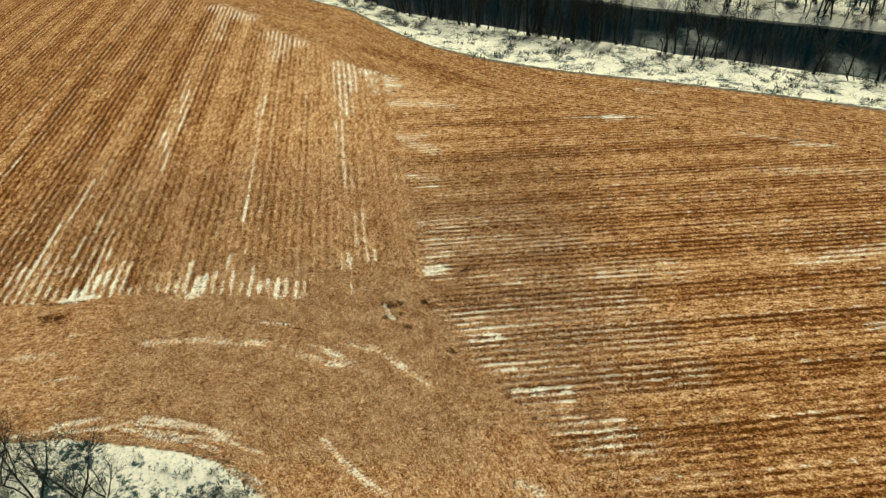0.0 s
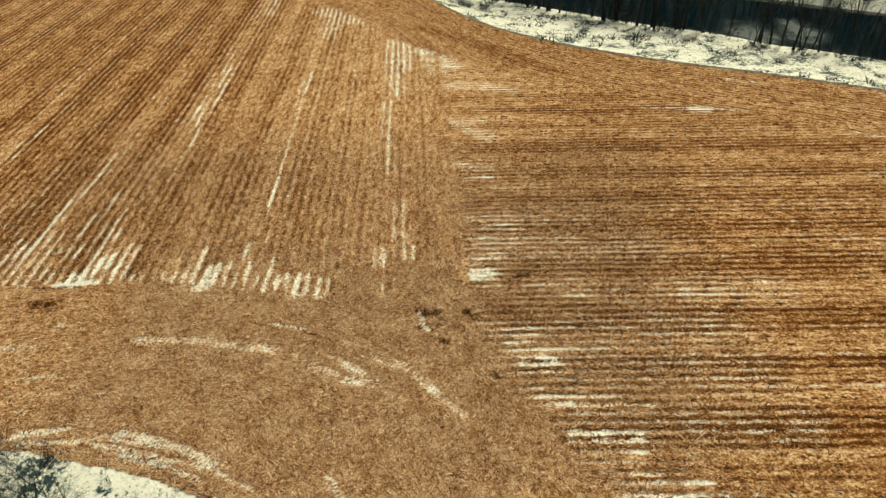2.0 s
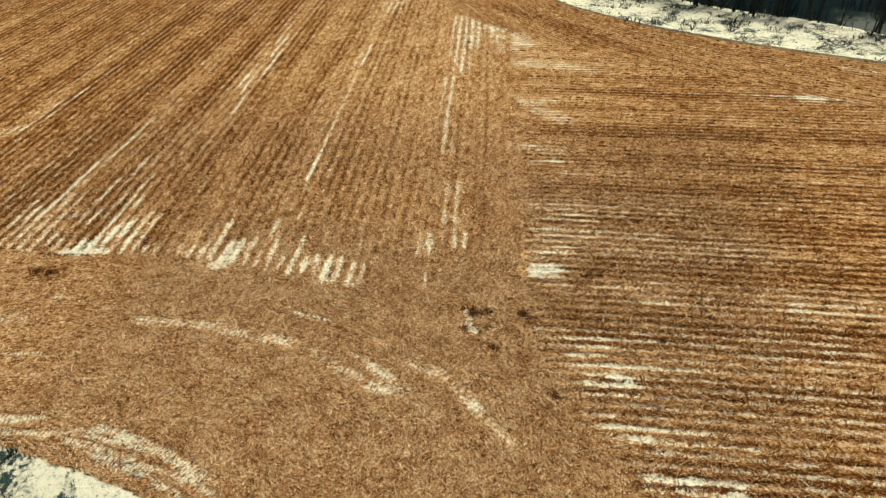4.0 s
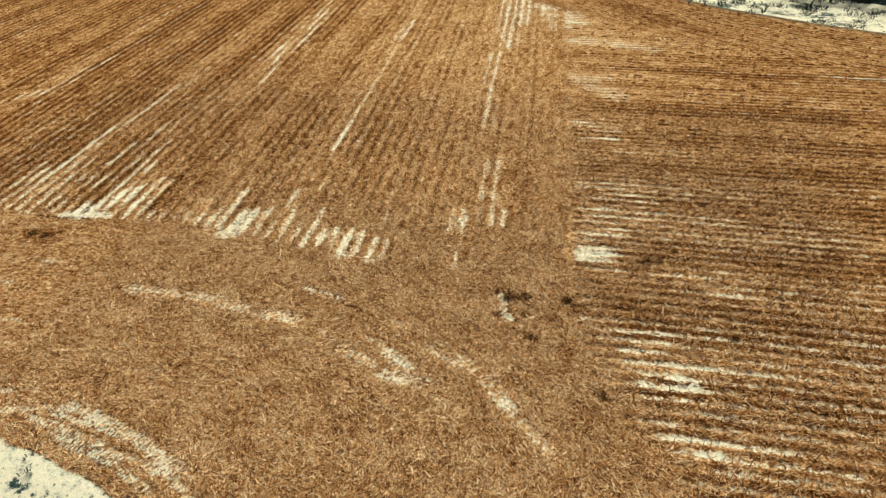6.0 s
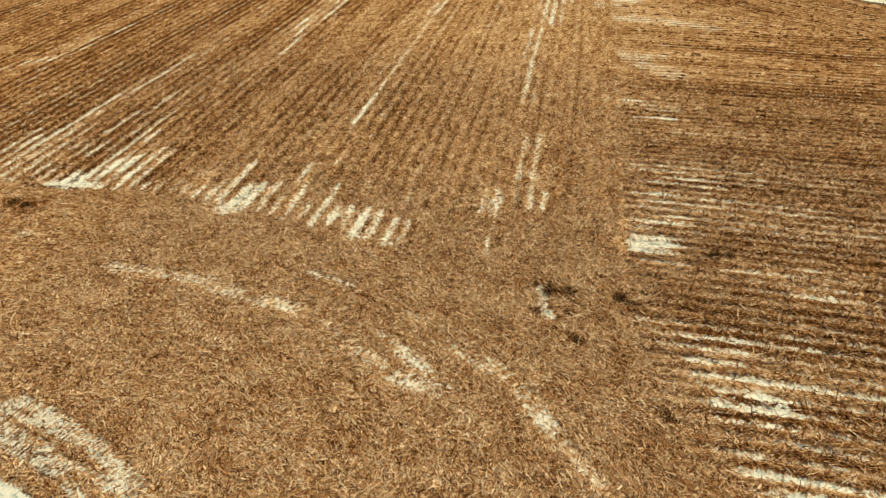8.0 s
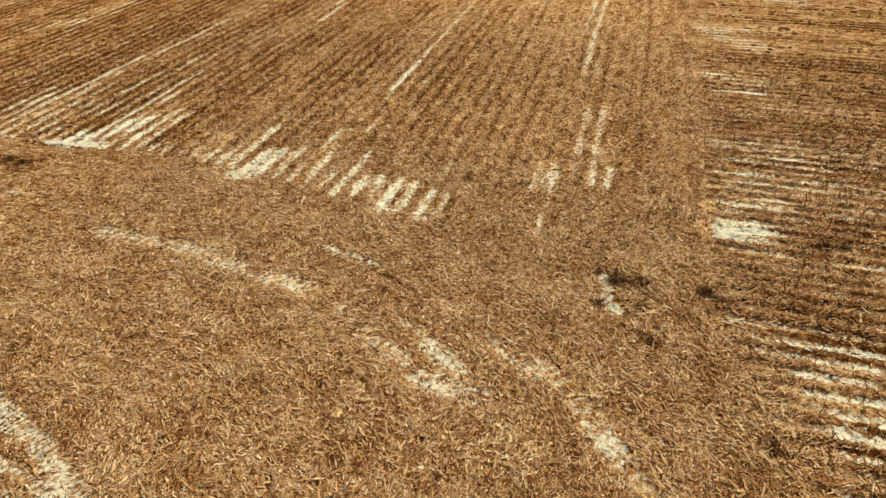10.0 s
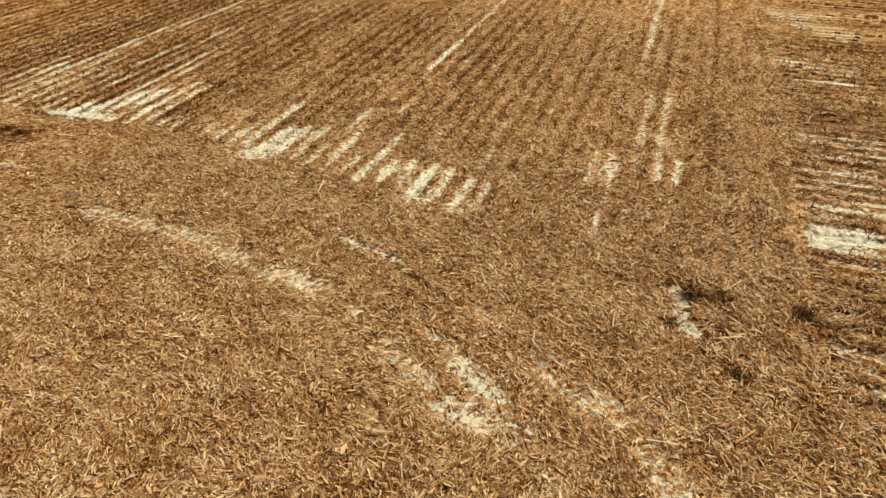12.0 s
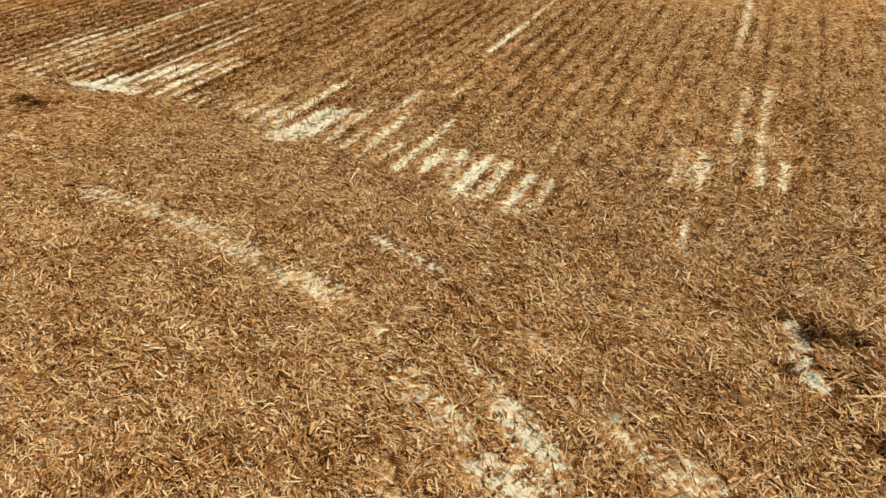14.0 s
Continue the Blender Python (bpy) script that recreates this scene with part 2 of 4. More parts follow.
snow(1.4, 43.8, 2.8, 44.1, 0.30, 0.60)
snow(2.2, 43.2, 3.6, 43.5, 0.30, 1.12)
snow(3.6, 43.5, 5.6, 43.5, 0.35, 0.69)
snow(4.0, 42.6, 4.8, 42.8, 0.40, 1.23)
snow(4.5, 51.3, 5.7, 51.4, 0.40, 0.60)
snow(5.6, 43.4, 8.0, 43.7, 0.40, 0.52)
snow(4.7, 40.1, 9.1, 40.4, 0.50, 1.23)
snow(8.0, 38.9, 9.2, 38.9, 0.40, 1.12)
snow(8.5, 37.1, 10.4, 37.1, 0.40, 0.82)
snow(11.6, 37.1, 12.9, 37.1, 0.40, 0.82)
snow(7.6, 35.6, 13.8, 36.0, 0.45, 0.60)
snow(8.1, 34.0, 14.6, 34.4, 0.45, 0.56)
snow(-0.7, 49.9, 2.0, 50.3, 0.80, 0.72)
snow(1.4, 46.7, 4.0, 46.8, 0.60, 0.90)
snow(6.3, 42.8, 10.2, 43.0, 0.50, 0.52)
snow(3.3, 42.7, 7.2, 42.4, 0.60, 0.52)
snow(14.3, 56.3, 17.3, 56.6, 0.60, 0.70)
snow(35.9, 58.7, 45.8, 61.4, 0.90, 0.50)
snow(37.9, 48.4, 39.5, 48.9, 0.50, 0.70)
snow(-22.6, 122.0, -17.6, 99.0, 1.20, 0.60)
snow(-20.5, 120.2, -18.2, 108.5, 1.20, 0.80)
snow(-17.6, 117.7, -12.2, 113.1, 1.40, 0.90)
snow(-15.9, 116.0, -12.6, 107.1, 1.50, 0.60)
snow(-56.5, 161.0, -46.9, 152.3, 2.50, 0.60)
snow(-54.3, 158.0, -49.0, 137.0, 1.20, 0.42)
snow(-39.0, 139.7, -31.9, 133.5, 2.20, 0.60)
snow(-35.9, 136.6, -34.4, 124.5, 1.60, 0.50)
snow(22.2, 96.6, 24.5, 96.6, 0.60, 1.69)
snow(15.9, 96.7, 29.4, 96.5, 0.40, 0.60)
snow(46.2, 87.1, 51.4, 86.5, 0.50, 0.90)
snow(38.6, 90.9, 47.8, 88.0, 0.40, 0.55)
snow(-9.4, 90.6, -3.8, 85.4, 1.20, 0.55)
snow(-11.3, 103.5, -1.3, 101.4, 1.00, 0.55)
snow(-8.0, 78.2, -3.2, 77.2, 0.80, 0.47)
snow(-4.5, 66.7, 0.4, 65.1, 0.80, 0.60)
snow(-4.2, 61.5, 0.4, 62.6, 0.80, 0.50)
snow(29.3, 108.0, 32.7, 106.9, 0.60, 0.70)
snow(-18.4, 95.8, -14.3, 75.5, 0.80, 0.38)
snow(-12.3, 68.6, -10.2, 60.3, 0.90, 0.30)
snow(-46.3, 109.1, -41.7, 93.1, 0.50, 0.70)
snow(-43.5, 93.1, -39.7, 80.4, 0.40, 0.60)
snow(-31.1, 98.2, -32.1, 106.3, 0.50, 0.60)
snow(37.9, 79.6, 54.5, 78.5, 0.80, 0.35)
bare_shade(-10.7, 96.9, 15.2, 93.7, 1.50, 0.60)
bare_shade(-7.7, 83.6, 13.9, 84.8, 1.60, 0.60)
bare_shade(-4.8, 68.8, 12.4, 72.7, 1.00, 0.80)
bare_shade(1.0, 58.1, 10.4, 59.5, 1.60, 0.90)
bare_shade(-3.1, 52.1, 9.7, 55.3, 1.30, 0.90)
bare_shade(0.3, 50.3, 9.3, 52.5, 0.80, 0.70)
bare_shade(-23.4, 58.5, -23.1, 71.3, 1.20, 0.70)
bare_shade(-21.2, 65.7, -22.1, 73.6, 0.80, 0.70)
bare_shade(-33.6, 55.2, -33.2, 68.8, 1.00, 0.60)
bare_shade(-39.1, 57.1, -35.9, 81.5, 1.20, 0.50)
bare_shade(-39.8, 49.2, -38.8, 49.8, 0.40, 0.80)
bare_shade(-7.6, 51.6, -5.4, 52.1, 0.50, 0.80)
bare_shade(-18.2, 48.9, -15.0, 48.4, 0.30, 0.60)
bare_shade(-48.6, 56.0, -50.1, 77.3, 1.30, 0.50)
bare_shade(-69.1, 81.8, -58.1, 100.9, 1.60, 0.50)
bare_shade(-3.4, 51.8, -2.3, 51.9, 0.40, 1.20)
bare_shade(-2.0, 57.7, 2.8, 58.4, 0.50, 0.80)
bare_shade(3.8, 65.8, 4.3, 65.8, 0.30, 1.20)
bare_shade(6.3, 49.9, 9.1, 51.1, 0.80, 0.50)
bare_shade(-19.6, 48.9, -19.0, 48.7, 0.30, 0.80)
bare_shade(-16.0, 48.3, -14.9, 48.1, 0.30, 0.90)
bare_shade(-19.9, 56.2, -22.1, 69.5, 0.50, 0.60)
bare_shade(-20.9, 62.2, -21.6, 68.6, 0.40, 0.70)
bare_shade(-6.9, 52.2, -5.7, 51.7, 0.60, 0.90)
bare_shade(-10.9, 46.0, -10.5, 45.7, 0.30, 0.80)
bare_shade(-32.1, 54.1, -32.1, 60.8, 0.60, 0.60)
bare_shade(-9.6, 68.6, -7.2, 60.6, 0.80, 0.50)
bare_shade(-33.5, 57.8, -28.7, 75.1, 0.90, 0.50)
bare_shade(9.4, 53.5, 44.2, 58.2, 1.20, 0.42)
bare_shade(5.9, 70.5, 51.6, 72.9, 1.40, 0.60)
bare_shade(-3.5, 68.0, 19.3, 70.4, 1.00, 0.60)
bare_shade(-4.8, 81.7, 46.2, 88.0, 1.50, 0.50)
bare_shade(22.1, 43.9, 37.8, 45.4, 1.20, 0.60)
bare_shade(20.2, 39.3, 35.3, 40.6, 1.00, 0.60)
bare_shade(19.1, 32.6, 24.8, 33.4, 0.80, 0.60)
bare_shade(-19.2, 130.7, 3.4, 110.6, 1.50, 0.50)
bare_shade(-54.4, 80.5, -55.4, 120.5, 1.50, 0.50)
bare_shade(-44.6, 75.8, -53.4, 130.0, 1.20, 0.50)
bare_shade(-32.8, 75.7, -36.9, 106.4, 1.20, 0.50)
bare_shade(-60.6, 80.6, -70.7, 134.0, 1.50, 0.50)
bare_shade(-54.4, 126.7, -57.3, 149.2, 1.60, 0.50)
bare_shade(-71.3, 96.7, -83.6, 154.6, 1.60, 0.50)
snow(-32.5, 36.2, -29.2, 36.9, 0.34, 1.05)
snow(-32.0, 35.5, -27.9, 36.0, 0.22, 0.95)
snow(-27.9, 36.0, -23.6, 35.7, 0.24, 0.90)
snow(-25.4, 37.0, -21.6, 36.5, 0.34, 1.10)
snow(-21.6, 36.5, -18.5, 35.2, 0.26, 0.90)
snow(-24.4, 35.2, -20.9, 34.7, 0.26, 0.95)
snow(-20.9, 34.7, -18.6, 34.0, 0.26, 0.85)
snow(-18.5, 35.2, -16.8, 34.2, 0.24, 0.95)
snow(-36.3, 40.9, -33.2, 41.6, 0.26, 0.55)
snow(-35.1, 39.5, -31.6, 40.0, 0.22, 0.45)
snow(-33.6, 37.9, -30.3, 38.6, 0.20, 0.45)
snow(-38.2, 44.0, -36.6, 44.4, 0.32, 0.55)
snow(-26.3, 39.7, -22.8, 39.9, 0.60, 0.36)
snow(-46.4, 54.6, -47.2, 58.6, 0.30, 0.85)
snow(-43.4, 53.4, -44.0, 58.0, 0.30, 0.85)
snow(-41.6, 53.0, -42.0, 57.2, 0.28, 0.80)
bare_shade(-32.0, 34.9, -27.8, 35.2, 0.45, 0.75)
bare_shade(-27.8, 35.4, -22.0, 35.1, 0.40, 0.75)
bare_shade(-22.0, 34.6, -17.6, 33.3, 0.40, 0.70)
bare_shade(-26.0, 36.4, -20.6, 35.9, 0.22, 0.60)
# next eight: shadowed pits about the weeds, painted as dark ground
bare_shade(-6.6, 51.7, -6.4, 51.6, 0.35, 2.2)
bare_shade(-5.9, 51.9, -5.7, 51.7, 0.28, 2.0)
bare_shade(-7.5, 52.0, -7.3, 51.9, 0.22, 1.6)
bare_shade(-5.7, 50.3, -5.4, 50.1, 0.28, 1.8)
bare_shade(-7.1, 49.8, -6.9, 49.6, 0.22, 1.6)
bare_shade(-3.4, 52.1, -2.7, 51.6, 0.32, 1.8)
bare_shade(-5.0, 48.4, -4.6, 48.2, 0.40, 1.2)
bare_shade(-0.9, 45.2, -0.4, 45.0, 0.35, 1.4)
bare_shade(-6.0, 50.6, -2.5, 49.6, 1.50, 0.45)
snow(2.0, 50.0, 16.0, 52.4, 2.60, 0.30)
snow(4.0, 46.2, 18.0, 47.4, 2.60, 0.28)
snow(2.0, 55.0, 22.0, 57.8, 2.20, 0.28)
snow(8.0, 41.5, 20.0, 42.6, 2.00, 0.27)
snow(-2.5, 60.6, 12.0, 63.4, 2.60, 0.30)
snow(-3.5, 66.4, 8.0, 68.0, 1.60, 0.30)
snow(-45.5, 52.6, -33.5, 54.2, 1.20, 0.36)
snow(-30.5, 54.7, -16.5, 54.2, 1.40, 0.52)
snow(-46.0, 55.6, -41.0, 57.5, 1.60, 0.30)
snow(-3.0, 66.5, 2.5, 67.0, 1.20, 0.42)
snow(-2.6, 57.5, 6.0, 58.5, 1.60, 0.22)
snow(0.5, 47.0, 6.0, 44.0, 1.60, 0.29)
snow(4.5, 41.0, 10.5, 35.0, 1.70, 0.29)
# shadow line along the snow's near edge, painted dark
bare_shade(-41.2, 51.5, -37.6, 52.1, 0.22, 1.1)
bare_shade(-40.2, 49.6, -38.4, 49.7, 0.45, 0.9)
snow(-45.6, 57.7, -46.6, 66.1, 0.35, 0.85)
snow(-47.0, 54.7, -46.0, 58.1, 0.35, 0.85)
snow(-46.6, 66.1, -46.4, 73.2, 0.30, 0.70)
snow(-38.4, 56.2, -38.7, 61.5, 0.35, 0.80)
snow(-45.7, 55.1, -45.8, 62.9, 0.30, 0.70)
snow(-47.1, 72.4, -48.0, 83.1, 0.30, 0.70)
snow(-62.8, 68.1, -60.7, 72.3, 0.35, 0.60)
snow(-60.0, 70.7, -61.3, 84.5, 0.35, 0.60)
snow(-43.3, 86.8, -43.7, 95.0, 0.30, 0.70)


def cover(x, y, strips):
    """How much of a kind of cover lies at a place, 0 to about 1.3."""
    out = np.zeros(x.shape)
    for x1, y1, x2, y2, w, s in strips:
        reach = w * 2.0
        sel = np.nonzero((x > min(x1, x2) - reach) & (x < max(x1, x2) + reach) & (y > min(y1, y2) - reach) & (y < max(y1, y2) + reach))
        px, py = x[sel] - x1, y[sel] - y1
        dx, dy = x2 - x1, y2 - y1
        n = max(dx * dx + dy * dy, 1e-6)
        t = np.clip((px * dx + py * dy) / n, 0, 1)
        d = np.hypot(px - t * dx, py - t * dy) / w
        out[sel] = np.maximum(out[sel], s * (1 - smooth(d, 0.1, 1.9)))
    return out


def height(x, y, zone=None):
    """The lie of the land."""
    if zone is None:
        zone = zones(x, y)
    yb, yw = bank_y(x), water_y(x)
    s = (y - yb) / np.maximum(yw - yb, 4)
    z = np.interp(s, (-0.2, 0.0, 0.12, 0.5, 0.84, 0.93, 1.08, 1.3), (0, -0.05, -0.9, -2.0, -2.9, -3.5, WATER_Z - 0.3, -6.5))
    far = y - yw - RIVER
    z = np.where(far > -6, np.interp(far, (-6, 0, 3, 12, 28, 60, 150, 400, 2500), (-6.5, WATER_Z - 0.05, -3.7, -3.0, -1.0, 12, 47, 80, 80)), z)
    z = z + np.where((s > 0.05) & (s < 0.9), 0.28 * wave(x, y, 0.45, 21) + 0.12 * wave(x, y, 1.3, 22), 0)
    p = pocket(x, y)
    z = np.where(p < 3, z - 1.3 * smooth(-p, -0.5, 9) + 0.10 * wave(x, y, 1.1, 23) * smooth(-p, 0, 2), z)
    u, v = row_uv(x, y, zone)
    fine = smooth(np.minimum(np.minimum(x + 48, 14 - x), np.minimum(y - 31, 72 - y)), 0.0, 3.0)
    z = z + np.where((zone == 1) | (zone == 2), 0.045 * fine * np.cos(2 * np.pi * u / ROW), 0)
    z = z + np.where(zone == 0, 0.03 * wave(x, y, 2.2, 24), 0) + np.where(zone < 4, 0.06 * wave(x, y, 0.25, 25), 0)
    return z


# ---- materials ----
class Nodes:
    """Short way to write a node material."""

    def __init__(self, name):
        self.mat = bpy.data.materials.new(name)
        self.mat.use_nodes = True
        self.n, self.l = self.mat.node_tree.nodes, self.mat.node_tree.links
        self.bsdf = self.n["Principled BSDF"]

    def put(self, socket, value):
        if isinstance(value, (int, float)):
            socket.default_value = value
        elif isinstance(value, tuple):
            socket.default_value = (*value, 1) if len(value) == 3 and socket.type == "RGBA" else value
        else:
            self.l.new(value, socket)

    def math(self, op, a, b=0.0, c=0.0, clamp=False):
        m = self.n.new("ShaderNodeMath")
        m.operation, m.use_clamp = op, clamp
        for s, v in zip(m.inputs, (a, b, c)):
            self.put(s, v)
        return m.outputs[0]

    def noise(self, vector, scale, detail=3.0, rough=0.6, distort=0.0):
        t = self.n.new("ShaderNodeTexNoise")
        self.put(t.inputs["Vector"], vector)
        for k, v in (("Scale", scale), ("Detail", detail), ("Roughness", rough), ("Distortion", distort)):
            t.inputs[k].default_value = v
        return t.outputs["Fac"]

    def stretch(self, vector, x, y, z=1.0):
        m = self.n.new("ShaderNodeMapping")
        self.put(m.inputs["Vector"], vector)
        m.inputs["Scale"].default_value = (x, y, z)
        return m.outputs[0]

    def ramp(self, fac, stops):
        r = self.n.new("ShaderNodeValToRGB")
        self.put(r.inputs[0], fac)
        e = r.color_ramp.elements
        while len(e) < len(stops):
            e.new(0.5)
        for el, (p, c) in zip(e, stops):
            el.position, el.color = p, (*c, 1)
        return r.outputs[0]

    def mix(self, fac, a, b, kind="MIX"):
        m = self.n.new("ShaderNodeMix")
        m.data_type, m.blend_type = "RGBA", kind
        for s, v in ((m.inputs[0], fac), (m.inputs[6], a), (m.inputs[7], b)):
            self.put(s, v)
        return m.outputs[2]

    def range(self, v, lo, hi, a=0.0, b=1.0):
        m = self.n.new("ShaderNodeMapRange")
        m.interpolation_type = "SMOOTHSTEP"
        for s, w in zip(m.inputs[:5], (v, lo, hi, a, b)):
            self.put(s, w)
        return m.outputs[0]

    def attr(self, name):
        a = self.n.new("ShaderNodeAttribute")
        a.attribute_name = name
        return a.outputs["Fac"]

    def bump(self, h, strength, distance):
        b = self.n.new("ShaderNodeBump")
        self.put(b.inputs["Height"], h)
        b.inputs["Strength"].default_value, b.inputs["Distance"].default_value = strength, distance
        self.l.new(b.outputs[0], self.bsdf.inputs["Normal"])

    def out(self, colour, rough=0.9, spec=0.2):
        self.put(self.bsdf.inputs["Base Color"], colour)
        self.put(self.bsdf.inputs["Roughness"], rough)
        self.bsdf.inputs["Specular IOR Level"].default_value = spec
        return self.mat


def ground_material():
    k = Nodes("corn_ground")
    geo = k.n.new("ShaderNodeNewGeometry")
    pos = geo.outputs["Position"]
    uvn = k.n.new("ShaderNodeUVMap")
    uvn.uv_map = "rows"
    uv = uvn.outputs[0]
    sep = k.n.new("ShaderNodeSeparateXYZ")
    k.l.new(uv, sep.inputs[0])
    rowness, snow_a, bare_shade_a, wild = k.attr("rowness"), k.attr("snow"), k.attr("bare_shade"), k.attr("wild")
    # row profile: 1 on the row, 0 between
    wob = k.math("MULTIPLY", k.math("SUBTRACT", k.noise(k.stretch(uv, 1, 0.35), 0.9, 2), 0.5), 0.48)
    rag = k.math("MULTIPLY", k.math("SUBTRACT", k.noise(pos, 3.2, 4, 0.7), 0.5), 0.62)
    u = k.math("ADD", sep.outputs[0], k.math("ADD", wob, rag))
    prof = k.math("MULTIPLY_ADD", k.math("COSINE", k.math("MULTIPLY", u, 2 * math.pi / ROW)), 0.5, 0.5)
    fine = k.noise(pos, 4.6, 6, 0.76)
    litter = k.noise(k.stretch(uv, 5.5, 2.2), 1.0, 4, 0.7, 0.6)
    streak = k.math("SUBTRACT", 1.0, k.attr("band"))
    patch = k.noise(pos, 0.16, 3, 0.6)
    grain = k.math("MULTIPLY", k.math("SUBTRACT", fine, 0.5), 2.7)
    leaf = k.math("MULTIPLY", k.math("SUBTRACT", litter, 0.5), 1.5)
    smear = k.math("MULTIPLY", k.math("SUBTRACT", k.noise(k.stretch(uv, 2.4, 0.8), 1.0, 3, 0.65, 0.4), 0.5), 1.15)
    leaf = k.math("ADD", leaf, smear)
    tone = k.math("SUBTRACT", k.math("ADD", k.math("ADD", grain, leaf), 0.566), k.math("MULTIPLY", rowness, 0.005))
    tone = k.math("ADD", tone, k.math("MULTIPLY", k.math("SUBTRACT", patch, 0.5), 0.20))
    tone = k.math("MULTIPLY_ADD", k.attr("clump"), 0.20, tone)
    tone = k.math("SUBTRACT", tone, k.math("MULTIPLY", k.math("MULTIPLY", bare_shade_a, 0.36), k.math("SUBTRACT", 1.0, rowness)))
    # on the rows: soil, stubble and the stubble's shade painted in, strongest in the barer strips
    dash = k.math("MULTIPLY_ADD", k.noise(k.stretch(uv, 2.4, 1.5), 1.0, 4, 0.72), 0.55, k.math("MULTIPLY", k.noise(k.stretch(uv, 1.3, 0.5), 1.0, 3, 0.7), 0.45))
    depth = k.math("ADD", k.math("MULTIPLY_ADD", bare_shade_a, 0.22, 0.17), k.math("MULTIPLY", k.math("SUBTRACT", 0.5, streak), 0.46))
    run = k.noise(k.stretch(uv, 1.24, 0.14), 1.0, 2, 0.5)
    depth = k.math("MULTIPLY_ADD", k.math("SUBTRACT", run, 0.5), 1.5, depth)
    depth = k.math("ADD", depth, k.math("MULTIPLY", k.math("SUBTRACT", dash, 0.48), 2.9))
    one = k.n.new("ShaderNodeTexWhiteNoise")
    one.noise_dimensions = "1D"
    k.l.new(k.math("FLOOR", k.math("MULTIPLY_ADD", sep.outputs[0], 1 / ROW, 0.5)), one.inputs["W"])
    depth = k.math("ADD", depth, k.math("MULTIPLY", k.math("SUBTRACT", one.outputs["Value"], 0.42), 0.40))
    depth = k.math("MULTIPLY", k.math("MAXIMUM", depth, 0.0), k.range(streak, 0.2, 0.8, 1.0, 0.58))
    dim = k.math("MULTIPLY", k.math("MULTIPLY", k.math("POWER", prof, 1.7), rowness), depth)
    tone = k.math("SUBTRACT", tone, dim)
    tone = k.math("SUBTRACT", tone, k.math("MULTIPLY", bare_shade_a, 0.12))
    tone = k.math("ADD", tone, k.math("MULTIPLY", k.math("SUBTRACT", streak, 0.5), k.math("MULTIPLY", rowness, 0.23)))
    # the dark stops carry the warm brown of shaded straw
    straw = k.ramp(tone, [(0.02, (0.080, 0.029, 0.0072)), (0.27, (0.185, 0.074, 0.023)), (0.50, (0.345, 0.177, 0.074)), (0.70, (0.530, 0.316, 0.156)), (0.95, (0.78, 0.58, 0.38))])
    # snow, broken by stubble and litter
    crumb = k.math("MULTIPLY", k.math("SUBTRACT", k.noise(pos, 5.0, 6, 0.85, 0.3), 0.5), 6.0)
    blot = k.math("MULTIPLY", k.math("SUBTRACT", k.noise(k.stretch(uv, 1.0, 0.45), 1.2, 3, 0.6), 0.5), 2.0)
    m = k.math("MULTIPLY_ADD", k.math("MULTIPLY", k.math("SUBTRACT", 0.38, prof), rowness), 1.0, k.math("MULTIPLY", snow_a, 0.74))
    m = k.math("SUBTRACT", m, k.math("MULTIPLY", k.math("SUBTRACT", 1.0, rowness), k.range(wild, 0.1, 0.7, 0.02, 0.0)))
    m = k.math("ADD", m, k.math("ADD", crumb, blot))
    # bars pressed by tyre lugs in the wheel tracks of the turning ground
    lug = k.math("SINE", k.math("MULTIPLY", k.math("ADD", sep.outputs[1], k.math("MULTIPLY", k.noise(pos, 0.7, 2), 1.5)), 2 * math.pi / 0.36))
    m = k.math("ADD", m, k.math("MULTIPLY", lug, k.math("MULTIPLY", k.math("SUBTRACT", 1.0, rowness), k.range(wild, 0.1, 0.7, 0.22, 0.0))))
    m = k.math("MULTIPLY", k.range(m, 0.48, 0.80), k.range(snow_a, 0.02, 0.35))
    m = k.math("MULTIPLY", m, k.math("MAXIMUM", k.range(rowness, 0.0, 0.25, 0.9, 1.0), wild))
    # furrows that kept a thin line of snow crumbs and white husks
    white = k.n.new("ShaderNodeTexWhiteNoise")
    white.noise_dimensions = "1D"
    k.l.new(k.math("FLOOR", k.math("MULTIPLY", sep.outputs[0], 1 / ROW)), white.inputs["W"])
    left_over = k.math("ADD", white.outputs["Value"], k.math("MULTIPLY", k.math("SUBTRACT", k.noise(k.stretch(uv, 0.12, 0.05), 1.0, 2), 0.5), 1.6))
    thin = k.math("MULTIPLY", k.range(left_over, 0.56, 0.92), k.range(k.noise(k.stretch(uv, 1.5, 0.9), 1.0, 5, 0.8), 0.50, 0.64))
    thin = k.math("MULTIPLY", k.math("MULTIPLY", thin, rowness), k.range(prof, 0.05, 0.45, 0.95, 0.0))
    m = k.math("MAXIMUM", m, thin)
    # a last sprinkling of snow crumbs in the straw of the turning ground
    crust = k.math("MULTIPLY", k.range(k.noise(pos, 0.42, 3, 0.6), 0.54, 0.70), k.range(k.noise(pos, 4.2, 5, 0.8), 0.52, 0.62, 0.0, 0.65))
    m = k.math("MAXIMUM", m, k.math("MULTIPLY", crust, k.math("SUBTRACT", 1.0, rowness)))
    # dry weeds showing through the snow of the bank
    weed = k.noise(pos, 2.0, 6, 0.78, 0.3)
    weed2 = k.noise(pos, 0.22, 3, 0.55)
    w = k.range(k.math("ADD", weed, k.math("MULTIPLY", k.math("SUBTRACT", weed2, 0.5), 0.7)), 0.54, 0.60)
